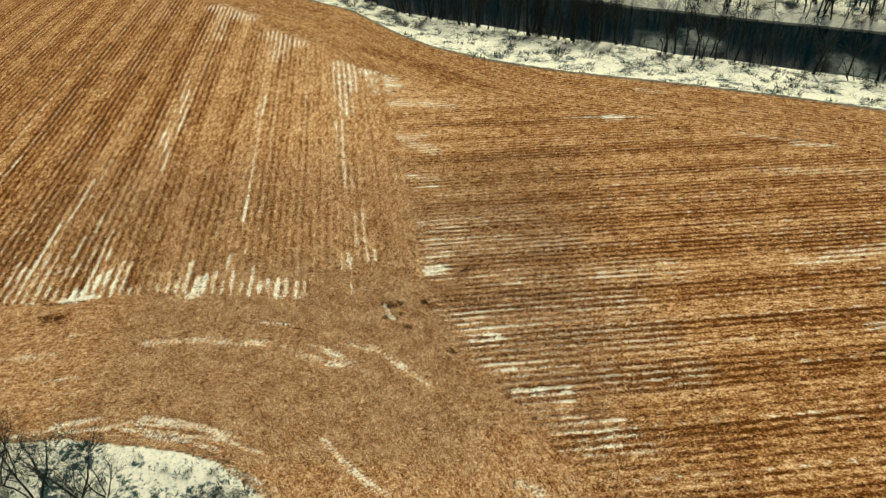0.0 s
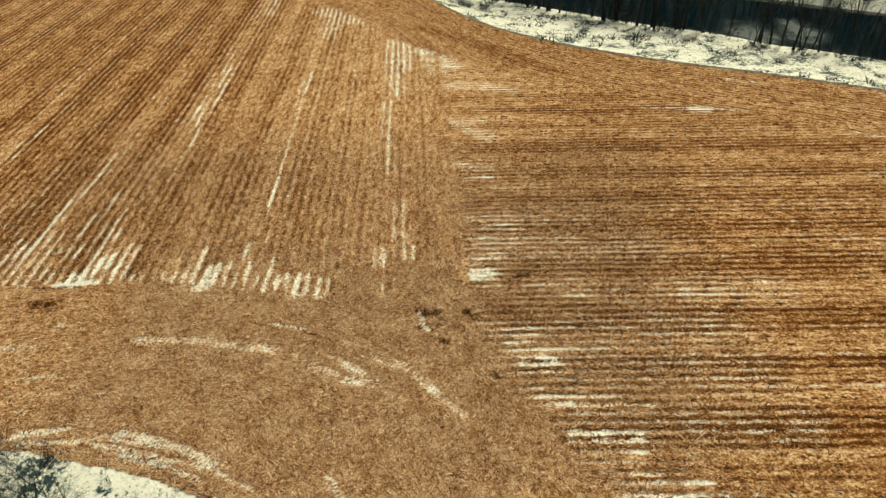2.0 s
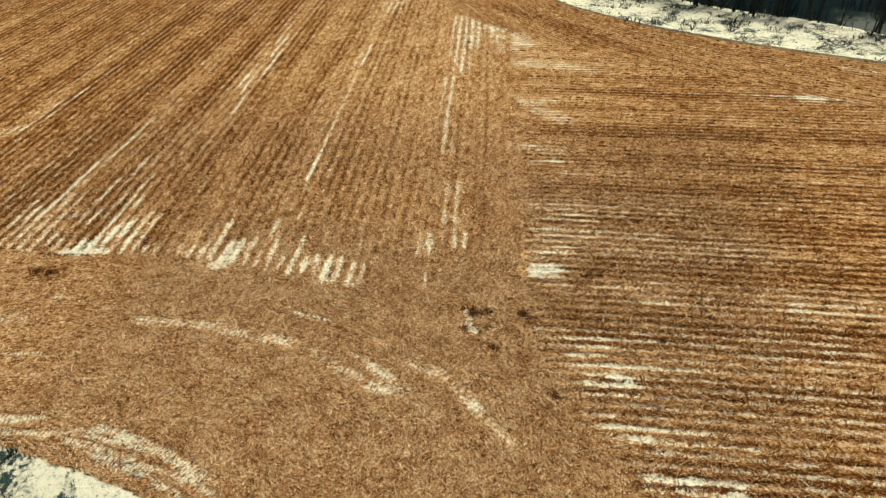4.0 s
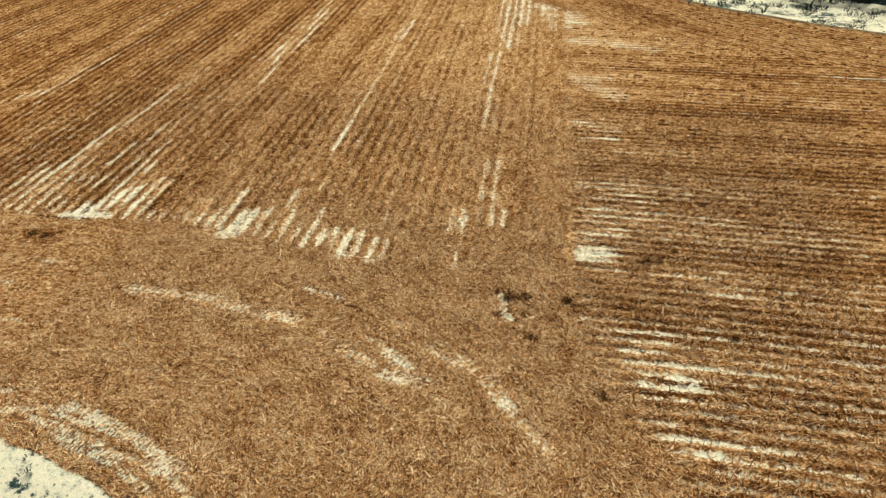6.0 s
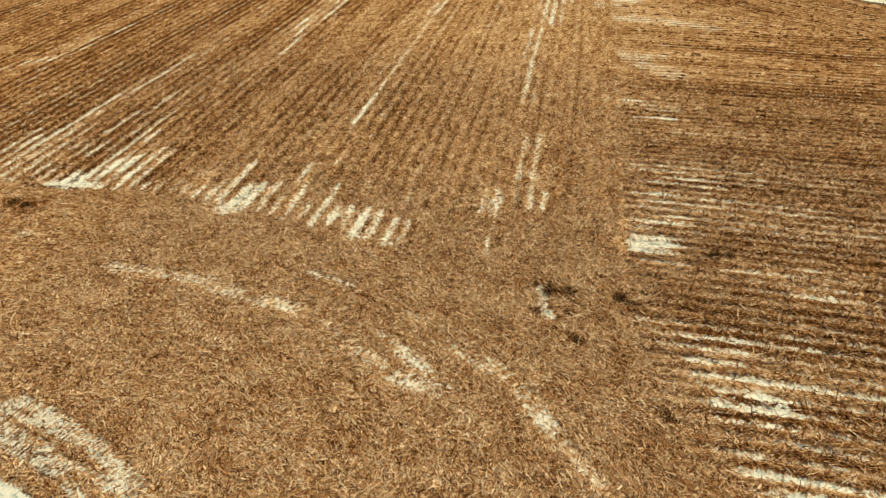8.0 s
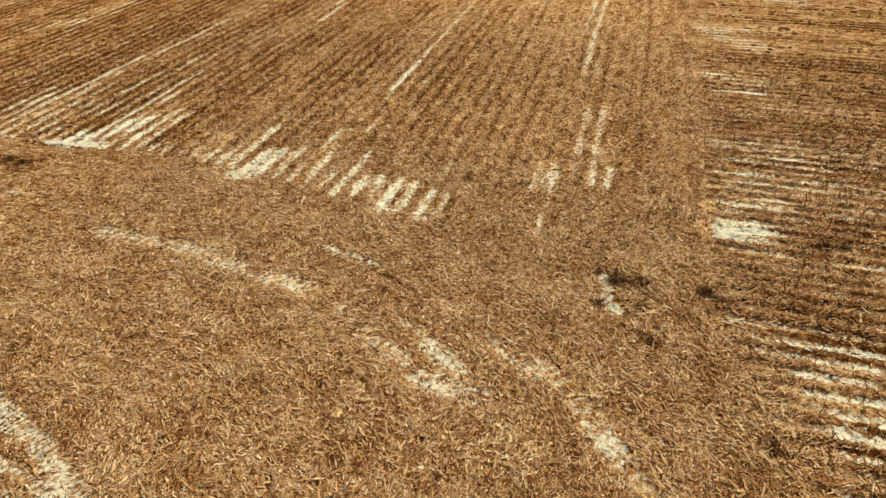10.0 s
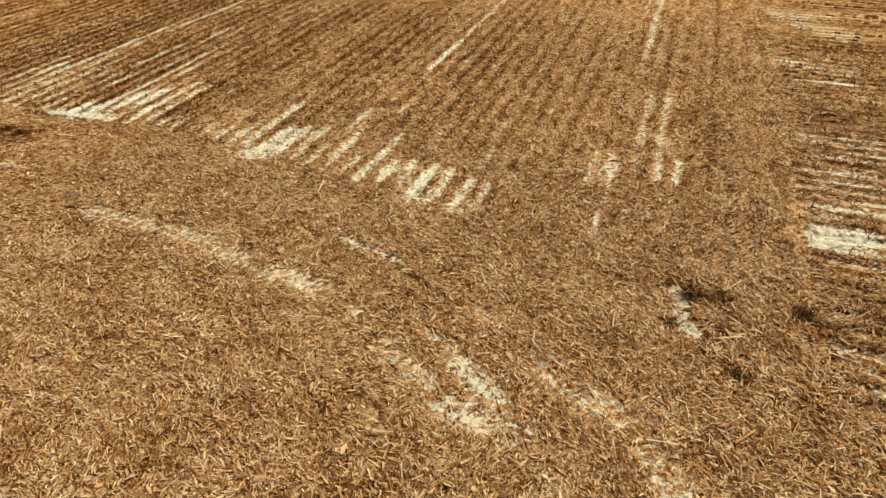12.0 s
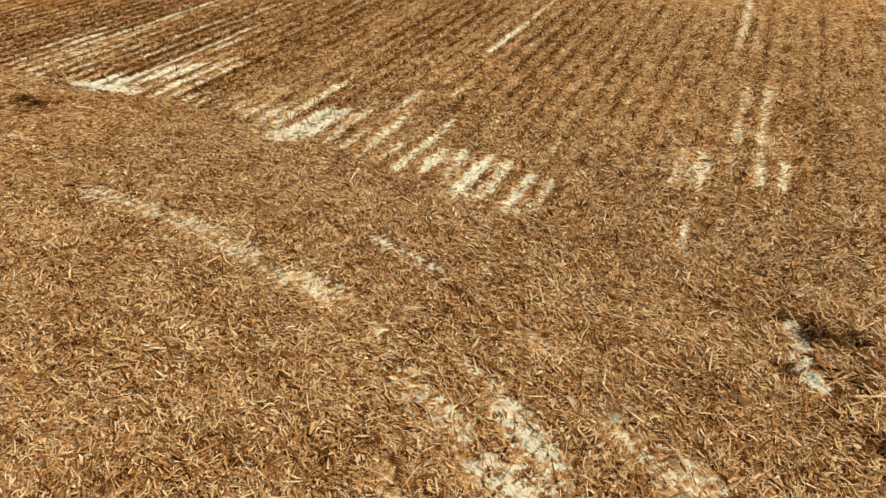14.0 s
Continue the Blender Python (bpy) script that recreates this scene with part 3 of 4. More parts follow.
    m = k.math("MULTIPLY", m, k.math("SUBTRACT", 1.0, k.math("MULTIPLY", w, wild)))
    # snow colour; its teal low stop paints in the snow's shadows
    snow_c = k.ramp(k.noise(pos, 2.6, 6, 0.7), [(0.34, (0.22, 0.34, 0.34)), (0.45, (0.82, 0.84, 0.75)), (0.64, (0.94, 0.93, 0.83))])
    wild_c = k.ramp(k.noise(pos, 6.0, 4), [(0.35, (0.016, 0.042, 0.048)), (0.6, (0.060, 0.105, 0.110)), (0.78, (0.17, 0.21, 0.19))])
    base = k.mix(wild, straw, wild_c)
    k.bump(k.math("ADD", k.math("MULTIPLY", fine, 0.6), k.math("MULTIPLY", litter, 0.5)), 0.7, 0.12)
    return k.out(k.mix(m, base, snow_c), 0.92, 0.02)


def straw_material(name, stops):
    k = Nodes(name)
    geo = k.n.new("ShaderNodeNewGeometry")
    fine = k.noise(geo.outputs["Position"], 14.0, 3)
    broad = k.noise(geo.outputs["Position"], 0.45, 3, 0.6)
    f = k.math("ADD", k.math("MULTIPLY_ADD", geo.outputs["Random Per Island"], 1.04, -0.03), k.math("MULTIPLY_ADD", fine, 0.3, -0.15))
    f = k.math("ADD", f, k.math("MULTIPLY_ADD", broad, 0.6, -0.285))
    f = k.math("MULTIPLY_ADD", k.attr("clump"), 0.13, f)
    return k.out(k.ramp(f, stops), 0.85, 0.06)


def bark_material(name, dark, pale, scale):
    k = Nodes(name)
    tc = k.n.new("ShaderNodeTexCoord")
    f = k.noise(k.stretch(tc.outputs["Object"], 1, 1, 0.25), scale, 5, 0.7)
    k.bump(f, 0.6, 0.03)
    return k.out(k.ramp(f, [(0.3, dark), (0.7, pale)]), 0.9, 0.2)


def needle_material():
    k = Nodes("evergreen_needles")
    geo = k.n.new("ShaderNodeNewGeometry")
    return k.out(k.ramp(geo.outputs["Random Per Island"], [(0.0, (0.010, 0.018, 0.013)), (1.0, (0.035, 0.050, 0.032))]), 0.7, 0.3)


def water_material():
    k = Nodes("river_water")
    geo = k.n.new("ShaderNodeNewGeometry")
    f = k.noise(k.stretch(geo.outputs["Position"], 0.5, 1.6), 0.8, 4, 0.6)
    k.bump(f, 0.25, 0.05)
    k.bsdf.inputs["IOR"].default_value = 1.33
    # pale reflections off the near bank, painted into the water's colour
    gleam = 0.0
    for spot, reach in GLEAMS:
        d = k.n.new("ShaderNodeVectorMath")
        d.operation = "DISTANCE"
        k.l.new(k.stretch(geo.outputs["Position"], 1.0, 0.5), d.inputs[0])
        d.inputs[1].default_value = (spot[0], spot[1] * 0.5, WATER_Z)
        near = k.math("ADD", d.outputs["Value"], k.math("MULTIPLY", k.math("SUBTRACT", k.noise(geo.outputs["Position"], 0.22, 4, 0.65), 0.5), 9.0))
        gleam = k.math("MAXIMUM", gleam, k.range(near, reach * 0.1, reach * 1.3, 0.62, 0.0))
    return k.out(k.mix(gleam, (0.001, 0.007, 0.012), (0.10, 0.145, 0.15)), k.math("MULTIPLY_ADD", gleam, 0.5, 0.04), 0.22)


GROUND = ground_material()
LITTER = straw_material("corn_litter", [(0.0, (0.085, 0.025, 0.007)), (0.22, (0.265, 0.104, 0.034)), (0.50, (0.545, 0.292, 0.132)), (0.78, (0.80, 0.560, 0.345)), (1.0, (0.90, 0.73, 0.53))])
HUSK = straw_material("corn_husk", [(0.0, (0.30, 0.14, 0.052)), (0.4, (0.60, 0.36, 0.18)), (0.75, (0.80, 0.57, 0.34)), (1.0, (0.88, 0.70, 0.50))])
STALK = straw_material("corn_stubble", [(0.0, (0.080, 0.025, 0.008)), (0.5, (0.25, 0.108, 0.038)), (1.0, (0.54, 0.31, 0.135))])
RIDGE = straw_material("stubble_ridge", [(0.0, (0.105, 0.035, 0.011)), (0.5, (0.24, 0.098, 0.033)), (1.0, (0.42, 0.225, 0.092))])
WEED = straw_material("dead_weed", [(0.0, (0.020, 0.009, 0.004)), (0.5, (0.065, 0.030, 0.012)), (0.8, (0.26, 0.13, 0.055)), (1.0, (0.50, 0.32, 0.16))])
BRUSH = straw_material("winter_brush", [(0.0, (0.014, 0.028, 0.031)), (0.6, (0.045, 0.072, 0.073)), (1.0, (0.14, 0.165, 0.15))])
BARK = bark_material("dark_bark", (0.008, 0.012, 0.013), (0.034, 0.041, 0.040), 6.0)
TWIG = bark_material("twig_bark", (0.012, 0.020, 0.022), (0.045, 0.055, 0.054), 9.0)
NEEDLE = needle_material()
WATER = water_material()


def mesh_from(name, verts, faces, material, smooth_faces=False):
    """A mesh from numpy arrays; every face has the same number of corners."""
    verts, faces = np.asarray(verts, np.float32), np.asarray(faces, np.int32)
    me = bpy.data.meshes.new(name)
    k = faces.shape[1]
    me.vertices.add(len(verts))
    me.vertices.foreach_set("co", verts.ravel())
    me.loops.add(faces.size)
    me.loops.foreach_set("vertex_index", faces.ravel())
    me.polygons.add(len(faces))
    me.polygons.foreach_set("loop_start", np.arange(0, faces.size, k, dtype=np.int32))
    me.polygons.foreach_set("loop_total", np.full(len(faces), k, np.int32))
    if smooth_faces:
        me.polygons.foreach_set("use_smooth", np.ones(len(faces), bool))
    me.update(calc_edges=True)
    me.materials.append(material)
    return me


# ---- the ground: one sheet, finer where the camera passes ----
def lines(lo, hi, fine_lo, fine_hi, fine, mid, end):
    near = np.arange(fine_lo, fine_hi, fine)
    below, above = np.arange(lo, fine_lo, mid), np.arange(fine_hi, hi, mid)
    far = np.geomspace(1, end, 26) - 1 + mid
    return np.concatenate([(lo - far)[::-1], below, near, above, hi + far])


gx = lines(-105, 112, -46, 14, 0.20, 0.80, 2600)
gy = lines(-16, 200, 31, 70, 0.20, 0.76, 2600)
X, Y = np.meshgrid(gx, gy)
Z = height(X, Y)
nx, ny = len(gx), len(gy)
idx = np.arange(nx * ny).reshape(ny, nx)
quads = np.stack([idx[:-1, :-1], idx[:-1, 1:], idx[1:, 1:], idx[1:, :-1]], -1).reshape(-1, 4)
gm = mesh_from("ground", np.stack([X, Y, Z], -1).reshape(-1, 3), quads, GROUND, True)
ground = tagged(new("ground", gm), "harvested corn field with straw litter and patches of old snow", "ground", kind="structure")
zone_v = zones(X, Y)
snow_v = np.where(zone_v < 4, cover(X, Y, SNOW), 2.6)
off = X - seam_x(Y)
snow_v = np.where((zone_v < 3) & (Y > 46), snow_v * np.where(off > 0, smooth(off, -0.3, 0.5), smooth(-off, 0.2, 1.4)), snow_v)
bare_shade_v = np.where(zone_v < 4, cover(X, Y, BARE_SHADE), 0.0) * np.where((zone_v == 2) & (X > 12), 0.45, np.where(zone_v == 2, 0.65, 1.0))
edge_d = np.abs(Y - bank_y(X))
wood_v = smooth(Y - water_y(X) - RIVER, 14, 36)
snow_v = snow_v * (1 - wood_v)
wild_v = np.where(zone_v >= 4, 1.0, 0.75 * (1 - smooth(np.minimum(edge_d, np.abs(pocket(X, Y)) * 1.3), 0.2, 1.6)))
snow_v = np.where((zone_v == 4) & (edge_d < 0.9), 0.35, snow_v)
row_v = np.select([(zone_v == 1) | (zone_v == 2), zone_v == 3], [near_seam(X, Y) * (1 - 0.25 * smooth(Y, 62, 85) * (zone_v == 2)), 0.6], 0.0)
gu, gv = row_uv(X, Y, zone_v)
# the field with rows across gets paler near the seam
band_v = worked(gu, gv, zone_v) - np.where((zone_v == 2) & (Y > 55), 0.34 * (1 - smooth(off, 3, 18)), 0.0)
clump_v = np.where(zone_v < 4, clumps(X, Y, gu, gv), 0.0)
for key, val in (("clump", clump_v), ("band", band_v), ("snow", snow_v), ("bare_shade", bare_shade_v), ("wild", wild_v), ("rowness", row_v)):
    at = gm.attributes.new(key, "FLOAT", "POINT")
    at.data.foreach_set("value", val.astype(np.float32).ravel())
# rows: metres across and along the working direction, face by face
cx, cy = 0.25 * (X[:-1, :-1] + X[:-1, 1:] + X[1:, 1:] + X[1:, :-1]), 0.25 * (Y[:-1, :-1] + Y[:-1, 1:] + Y[1:, 1:] + Y[1:, :-1])
zf = zones(cx, cy).ravel()
zc = np.repeat(zf, 4)
vx, vy = X.ravel()[quads.ravel()], Y.ravel()[quads.ravel()]
cu, cv = row_uv(vx, vy, zc)
uvl = gm.uv_layers.new(name="rows")
uvl.data.foreach_set("uv", np.stack([cu, cv], -1).astype(np.float32).ravel())

# ---- river ----
wx = np.concatenate([np.linspace(-700, -120, 30), np.linspace(-115, 160, 80), np.linspace(170, 700, 30)])
wy0, wy1 = water_y(wx) - 2.0, water_y(wx) + RIVER + 1.5
wv = np.concatenate([np.stack([wx, wy0, 0 * wx + WATER_Z], -1), np.stack([wx, wy1, 0 * wx + WATER_Z], -1)])
n = len(wx)
wf = np.stack([np.arange(n - 1), np.arange(1, n), np.arange(n + 1, 2 * n), np.arange(n, 2 * n - 1)], -1)
tagged(new("water", mesh_from("water", wv, wf, WATER)), "dark slow river between snowy wooded banks", "river", kind="structure")


# ---- litter: loose corn leaves, husks and stalk pieces ----
def litter(name, count, box, length, width, lift, label, seed, bend=True, fade=6.0, material=LITTER):
    r = np.random.RandomState(seed)
    x0, x1, y0, y1 = box
    x, y = r.uniform(x0, x1, count), r.uniform(y0, y1, count)
    zone = zones(x, y)
    ok = zone < 4
    u, v = row_uv(x, y, zone)
    prof = 0.5 + 0.5 * np.cos(2 * np.pi * u / ROW)
    rows = (zone == 1) | (zone == 2)
    ok &= r.uniform(0, 1, count) > 0.92 * smooth(cover(x, y, SNOW) - np.where(rows, 0.35 * (prof - 0.5), 0), 0.10, 0.65)
    lack = np.clip(-0.14 + 0.45 * cover(x, y, BARE_SHADE) + 0.70 * worked(u, v, zone) + 0.2 * wave(u * 2.0, v * 2.0, 1.5, 18), 0, 0.95)
    ok &= ~rows | (r.uniform(0, 1, count) > lack * (0.30 + 0.70 * prof) * near_seam(x, y))
    heap = clumps(x, y, u, v)
    ok &= rows | (r.uniform(0, 1, count) > 0.85 * smooth(cover(x, y, BARE_SHADE), 0.45, 1.1))
    ok &= r.uniform(0, 1, count) < 0.86 + 0.25 * heap
    ok &= r.uniform(0, 1, count) < smooth(np.minimum(np.minimum(x - x0, x1 - x), y1 - y), -0.5, fade)
    x, y, zone, heap = x[ok], y[ok], zone[ok], heap[ok]
    c = len(x)
    along = np.select([zone == 1, zone == 2], [math.atan2(1, LEAN_L), math.atan2(LEAN_R, 1)], np.arctan2(y - TURN_C[1], x - TURN_C[0]) + np.pi / 2)
    drift = 0.9 * wave(x, y, 0.55, 12) + 0.8 * lattice(x * 1.1, y * 1.1, 8)
    ang = along + drift + r.normal(0, 0.95, c)
    ln = length * r.lognormal(0, 0.42, c)
    wd = width * r.lognormal(0, 0.45, c)
    pitch = r.normal(0.10, 0.22, c)
    z = height(x, y, zone) + r.uniform(0.01, lift, c) * (1 + 0.5 * heap)
    d = np.stack([np.cos(ang) * np.cos(pitch), np.sin(ang) * np.cos(pitch), np.sin(pitch)], -1)
    roll = r.normal(0, 0.5, c)
    side = np.stack([-np.sin(ang) * np.cos(roll), np.cos(ang) * np.cos(roll), np.sin(roll)], -1)
    p = np.stack([x, y, z], -1)
    a, b = p - d * ln[:, None] / 2, p + d * ln[:, None] / 2
    s = side * wd[:, None] / 2
    if bend:
        mid = p + np.stack([-np.sin(ang), np.cos(ang), 0 * ang], -1) * (ln * r.normal(0, 0.07, c))[:, None]
        mid[:, 2] += ln * r.uniform(0.0, 0.16, c)
        v = np.stack([a - s * 0.5, a + s * 0.5, mid + s, mid - s, b + s * 0.3, b - s * 0.3], 1)
        v[:, :, 2] = np.maximum(v[:, :, 2], (z - 0.03)[:, None])
        i = np.arange(c)[:, None] * 6
        f = np.concatenate([i + [0, 3, 2, 1], i + [3, 5, 4, 2]])
    else:
        v = np.stack([a - s, a + s, b + s * 0.6, b - s * 0.6], 1)
        v[:, :, 2] = np.maximum(v[:, :, 2], (z - 0.03)[:, None])
        f = np.arange(c)[:, None] * 4 + [0, 3, 2, 1]
    me = mesh_from(name, v.reshape(-1, 3), f, material)
    me.attributes.new("clump", "FLOAT", "POINT").data.foreach_set("value", np.repeat(heap, v.shape[1]).astype(np.float32))
    return tagged(new(name, me), label, "corn litter", kind="stuff")


litter("corn_litter", 140000, (-33, 2, 33, 62), 0.23, 0.027, 0.07, "loose dry corn leaves and stalks strewn over the turning ground", 11)
litter("corn_litter", 400000, (-34, 3, 33, 60), 0.17, 0.0175, 0.06, "short bits of dry corn leaf covering the turning ground", 14, False)
litter("corn_litter", 520000, (-60, 22, 29, 92), 0.24, 0.028, 0.06, "dry golden corn leaves lying along the harvested rows", 12, False, 20.0)
litter("corn_litter", 90000, (-9, 15, 36, 74), 0.26, 0.024, 0.12, "torn corn leaves tangled over the stubble rows", 15, False)
litter("corn_husk", 52000, (-36, 5, 32, 64), 0.13, 0.042, 0.10, "pale broad corn husks scattered on the straw", 13, True, 6.0, HUSK)


# ---- stubble: cut stalks standing in rows ----
def stubble(seed=31):
    r = np.random.RandomState(seed)
    parts = []
    for field, lo, hi, v0, v1 in ((1, -44, 8, 30, 84), (2, 24, 84, -12, 26)):
        us = np.arange(math.ceil(lo / ROW), math.floor(hi / ROW)) * ROW
        vs = np.arange(v0, v1, 0.11)
        U, V = np.meshgrid(us, vs)
        U, V = (U + r.normal(0, 0.075, U.shape)).ravel(), (V + r.normal(0, 0.06, V.shape)).ravel()
        x, y = row_xy(U, V, field)
        odds = 0.20 + 0.54 * worked(U, V, np.full(U.shape, field)) + 0.35 * wave(U * 2, V, 1.1, 33) + 0.3 * np.clip(cover(x, y, BARE_SHADE), 0, 1)
        ok = (zones(x, y) == field) & (r.uniform(0, 1, x.shape) < odds * near_seam(x, y) * (1 - 0.85 * smooth(cover(x, y, SNOW), 0.2, 0.8)))
        ok &= (x > -55) & (x < 22) & (y < 86)
        parts.append(np.stack([x[ok], y[ok]], -1))
    p = np.concatenate(parts)
    c = len(p)
    z = height(p[:, 0], p[:, 1]) - 0.02
    h = 0.15 * r.lognormal(0, 0.35, c)
    lean = r.normal(0, 0.35, (c, 2)) + [0.15, 0.0]
    rad = r.uniform(0.010, 0.018, c)
    base = np.stack([p[:, 0], p[:, 1], z], -1)
    top = base + np.stack([lean[:, 0] * h, lean[:, 1] * h, h], -1)
    vs = []
    for k in range(3):
        o = np.stack([np.cos(k * 2.094) * rad, np.sin(k * 2.094) * rad, 0 * rad], -1)
        vs += [base + o, top + o * 0.85]
    v = np.stack(vs, 1)
    i = np.arange(c)[:, None] * 6
    f = np.concatenate([i + [0, 2, 3, 1], i + [2, 4, 5, 3], i + [4, 0, 1, 5]])
    tagged(new("corn_stubble", mesh_from("corn_stubble", v.reshape(-1, 3), f, STALK)), "rows of short cut corn stalks standing in soil", "corn stubble", kind="stuff")
    # torn leaves hanging about the stalks
    q = np.repeat(p, 3, 0) + r.normal(0, 0.08, (3 * c, 2))
    c = len(q)
    zb = height(q[:, 0], q[:, 1])
    a = r.uniform(0, 6.283, c)
    ln = 0.22 * r.lognormal(0, 0.4, c)
    up = r.uniform(0.1, 0.9, c)
    base = np.stack([q[:, 0], q[:, 1], zb], -1)
    tip = base + np.stack([np.cos(a), np.sin(a), up], -1) * ln[:, None]
    side = np.stack([-np.sin(a), np.cos(a), 0 * a], -1) * r.uniform(0.014, 0.032, c)[:, None]
    v = np.stack([base - side, base + side, tip + side * 0.6, tip - side * 0.6], 1)
    f = np.arange(c)[:, None] * 4 + [0, 1, 2, 3]
    tagged(new("stubble_leaves", mesh_from("stubble_leaves", v.reshape(-1, 3), f, STALK)), "torn brown corn leaves caught about the stubble", "corn stubble", kind="stuff")


stubble()


def far_rows(seed=35):
    """Broken ridges of stubble along the more distant rows, short tents end to end."""
    r = np.random.RandomState(seed)
    ends = []
    for field, lo, hi, v0, v1 in ((1, -95, 12, 30, 190), (2, 18, 112, -30, 110), (3, -18, 0, -100, 110)):
        us = np.arange(math.ceil(lo / ROW), math.floor(hi / ROW)) * ROW
        U, V = np.meshgrid(us, np.arange(v0, v1, 0.5))
        U, V = (U + r.normal(0, 0.10, U.shape)).ravel(), (V + r.uniform(0, 0.4, V.shape)).ravel()
        ln = 0.42 * r.lognormal(-0.15, 0.45, U.shape)
        for k in (0, 1):
            v = V + k * ln
            x, y = row_xy(U, v, field)
            ends.append(np.stack([x, y, 0 * x + field, U, v], -1))
    a, b = np.concatenate(ends[0::2]), np.concatenate(ends[1::2])
    x, y, zone = a[:, 0], a[:, 1], a[:, 2].astype(int)
    near = smooth(np.minimum(np.minimum(x + 50, 17 - x), 75 - y), 0.0, 6.0)
    odds = (0.14 + 0.66 * worked(a[:, 3], a[:, 4], zone) + 0.35 * np.clip(cover(x, y, BARE_SHADE), 0, 1) - 0.5 * np.clip(cover(x, y, SNOW), 0, 1)) * near_seam(x, y) * (1 - near) * (0.75 + 0.9 * lattice(np.round(a[:, 3] / ROW) + 0.0, a[:, 4] * 0.13, 9))
    ok = (zones(x, y) == zone) & (zones(b[:, 0], b[:, 1]) == zone) & (r.uniform(0, 1, len(x)) < odds) & (x > -110) & (x < 112) & (y > 26)
    a, b = a[ok, :2], b[ok, :2]
    c = len(a)
    d = (b - a) / np.linalg.norm(b - a, axis=1)[:, None]
    n = np.stack([-d[:, 1], d[:, 0]], -1)
    w, h = r.uniform(0.06, 0.16, c)[:, None], r.uniform(0.06, 0.17, c)
    za, zb = height(a[:, 0], a[:, 1]) - 0.02, height(b[:, 0], b[:, 1]) - 0.02
    f3 = lambda q, z: np.concatenate([q, z[:, None]], 1)
    m1, m2 = a + (b - a) * 0.2 + n * r.normal(0, 0.03, (c, 1)), a + (b - a) * 0.8 + n * r.normal(0, 0.03, (c, 1))
    v = np.stack([f3(a - n * w, za), f3(a + n * w, za), f3(b + n * w, zb), f3(b - n * w, zb), f3(m1, za + h), f3(m2, zb + h * r.uniform(0.6, 1.2, c))], 1)
    i = np.arange(c)[:, None] * 6
    f = np.concatenate([i + [0, 3, 5, 4], i + [2, 1, 4, 5]])
    tagged(new("stubble_ridges", mesh_from("stubble_ridges", v.reshape(-1, 3), f, RIDGE)), "broken brown ridges of corn stubble along the distant rows", "corn stubble", kind="stuff")


far_rows()


# ---- trees, shrubs and weeds ----
def tube(rings, verts, faces, sides):
    """Adds a tapered tube along (place, radius) rings."""
    start = len(verts)
    for j, (p, rad) in enumerate(rings):
        q = rings[min(j + 1, len(rings) - 1)][0] - rings[max(j - 1, 0)][0]
        q = q.normalized() if q.length else Vector((0, 0, 1))
        a = q.orthogonal().normalized()
        b = q.cross(a)
        for s in range(sides):
            t = 2 * math.pi * s / sides
            verts.append(p + (a * math.cos(t) + b * math.sin(t)) * rad)
    for j in range(len(rings) - 1):
        for s in range(sides):
            o, o2 = start + j * sides, start + (j + 1) * sides
            faces.append((o + s, o + (s + 1) % sides, o2 + (s + 1) % sides, o2 + s))


def grow(rnd, p, d, length, rad, level, wood, twigs, droop=0.0, last=3):
    """A limb with its side limbs."""
    rings, steps = [], 5 if level < 2 else 3 if level == 2 else 2
    heading = Vector(d)
    place = Vector(p)
    stations = []
    for j in range(steps + 1):
        t = j / steps
        rings.append((place.copy(), rad * (1 - 0.72 * t)))
        stations.append((place.copy(), heading.copy(), t))
        heading = (heading + Vector((rnd.gauss(0, 0.13), rnd.gauss(0, 0.13), rnd.gauss(0.05, 0.08) - droop))).normalized()
        place = place + heading * (length / steps)
    tube(rings, *(wood if level < 2 else twigs), 6 if level == 0 else 4 if level == 1 else 3)
    if level >= last or rad < 0.003:
        return
    for j in range(rnd.randint(5, 8) if level < 2 else rnd.randint(4, 5)):
        t = rnd.uniform(0.28 if level == 0 else 0.15, 1.0)
        k = min(int(t * steps), steps - 1)
        q, h, _ = stations[k]
        q2 = stations[k + 1][0]
        at = q.lerp(q2, t * steps - k)
        side = h.orthogonal().normalized()
        side.rotate(Matrix.Rotation(rnd.uniform(0, 6.283), 3, h))
        way = (h * rnd.uniform(0.5, 1.0) + side * rnd.uniform(0.5, 0.9) + Vector((0, 0, 0.22))).normalized()
        grow(rnd, at, way, length * rnd.uniform(0.42, 0.62), rad * (1 - 0.6 * t) * rnd.uniform(0.45, 0.65), level + 1, wood, twigs, droop, last)


def mesh_part(name, vf, material, parent, label=""):
    ob = new(name, mesh_from(name, [tuple(v) for v in vf[0]], vf[1], material, True))
    ob.parent = parent
    return tagged(ob, label) if label else ob


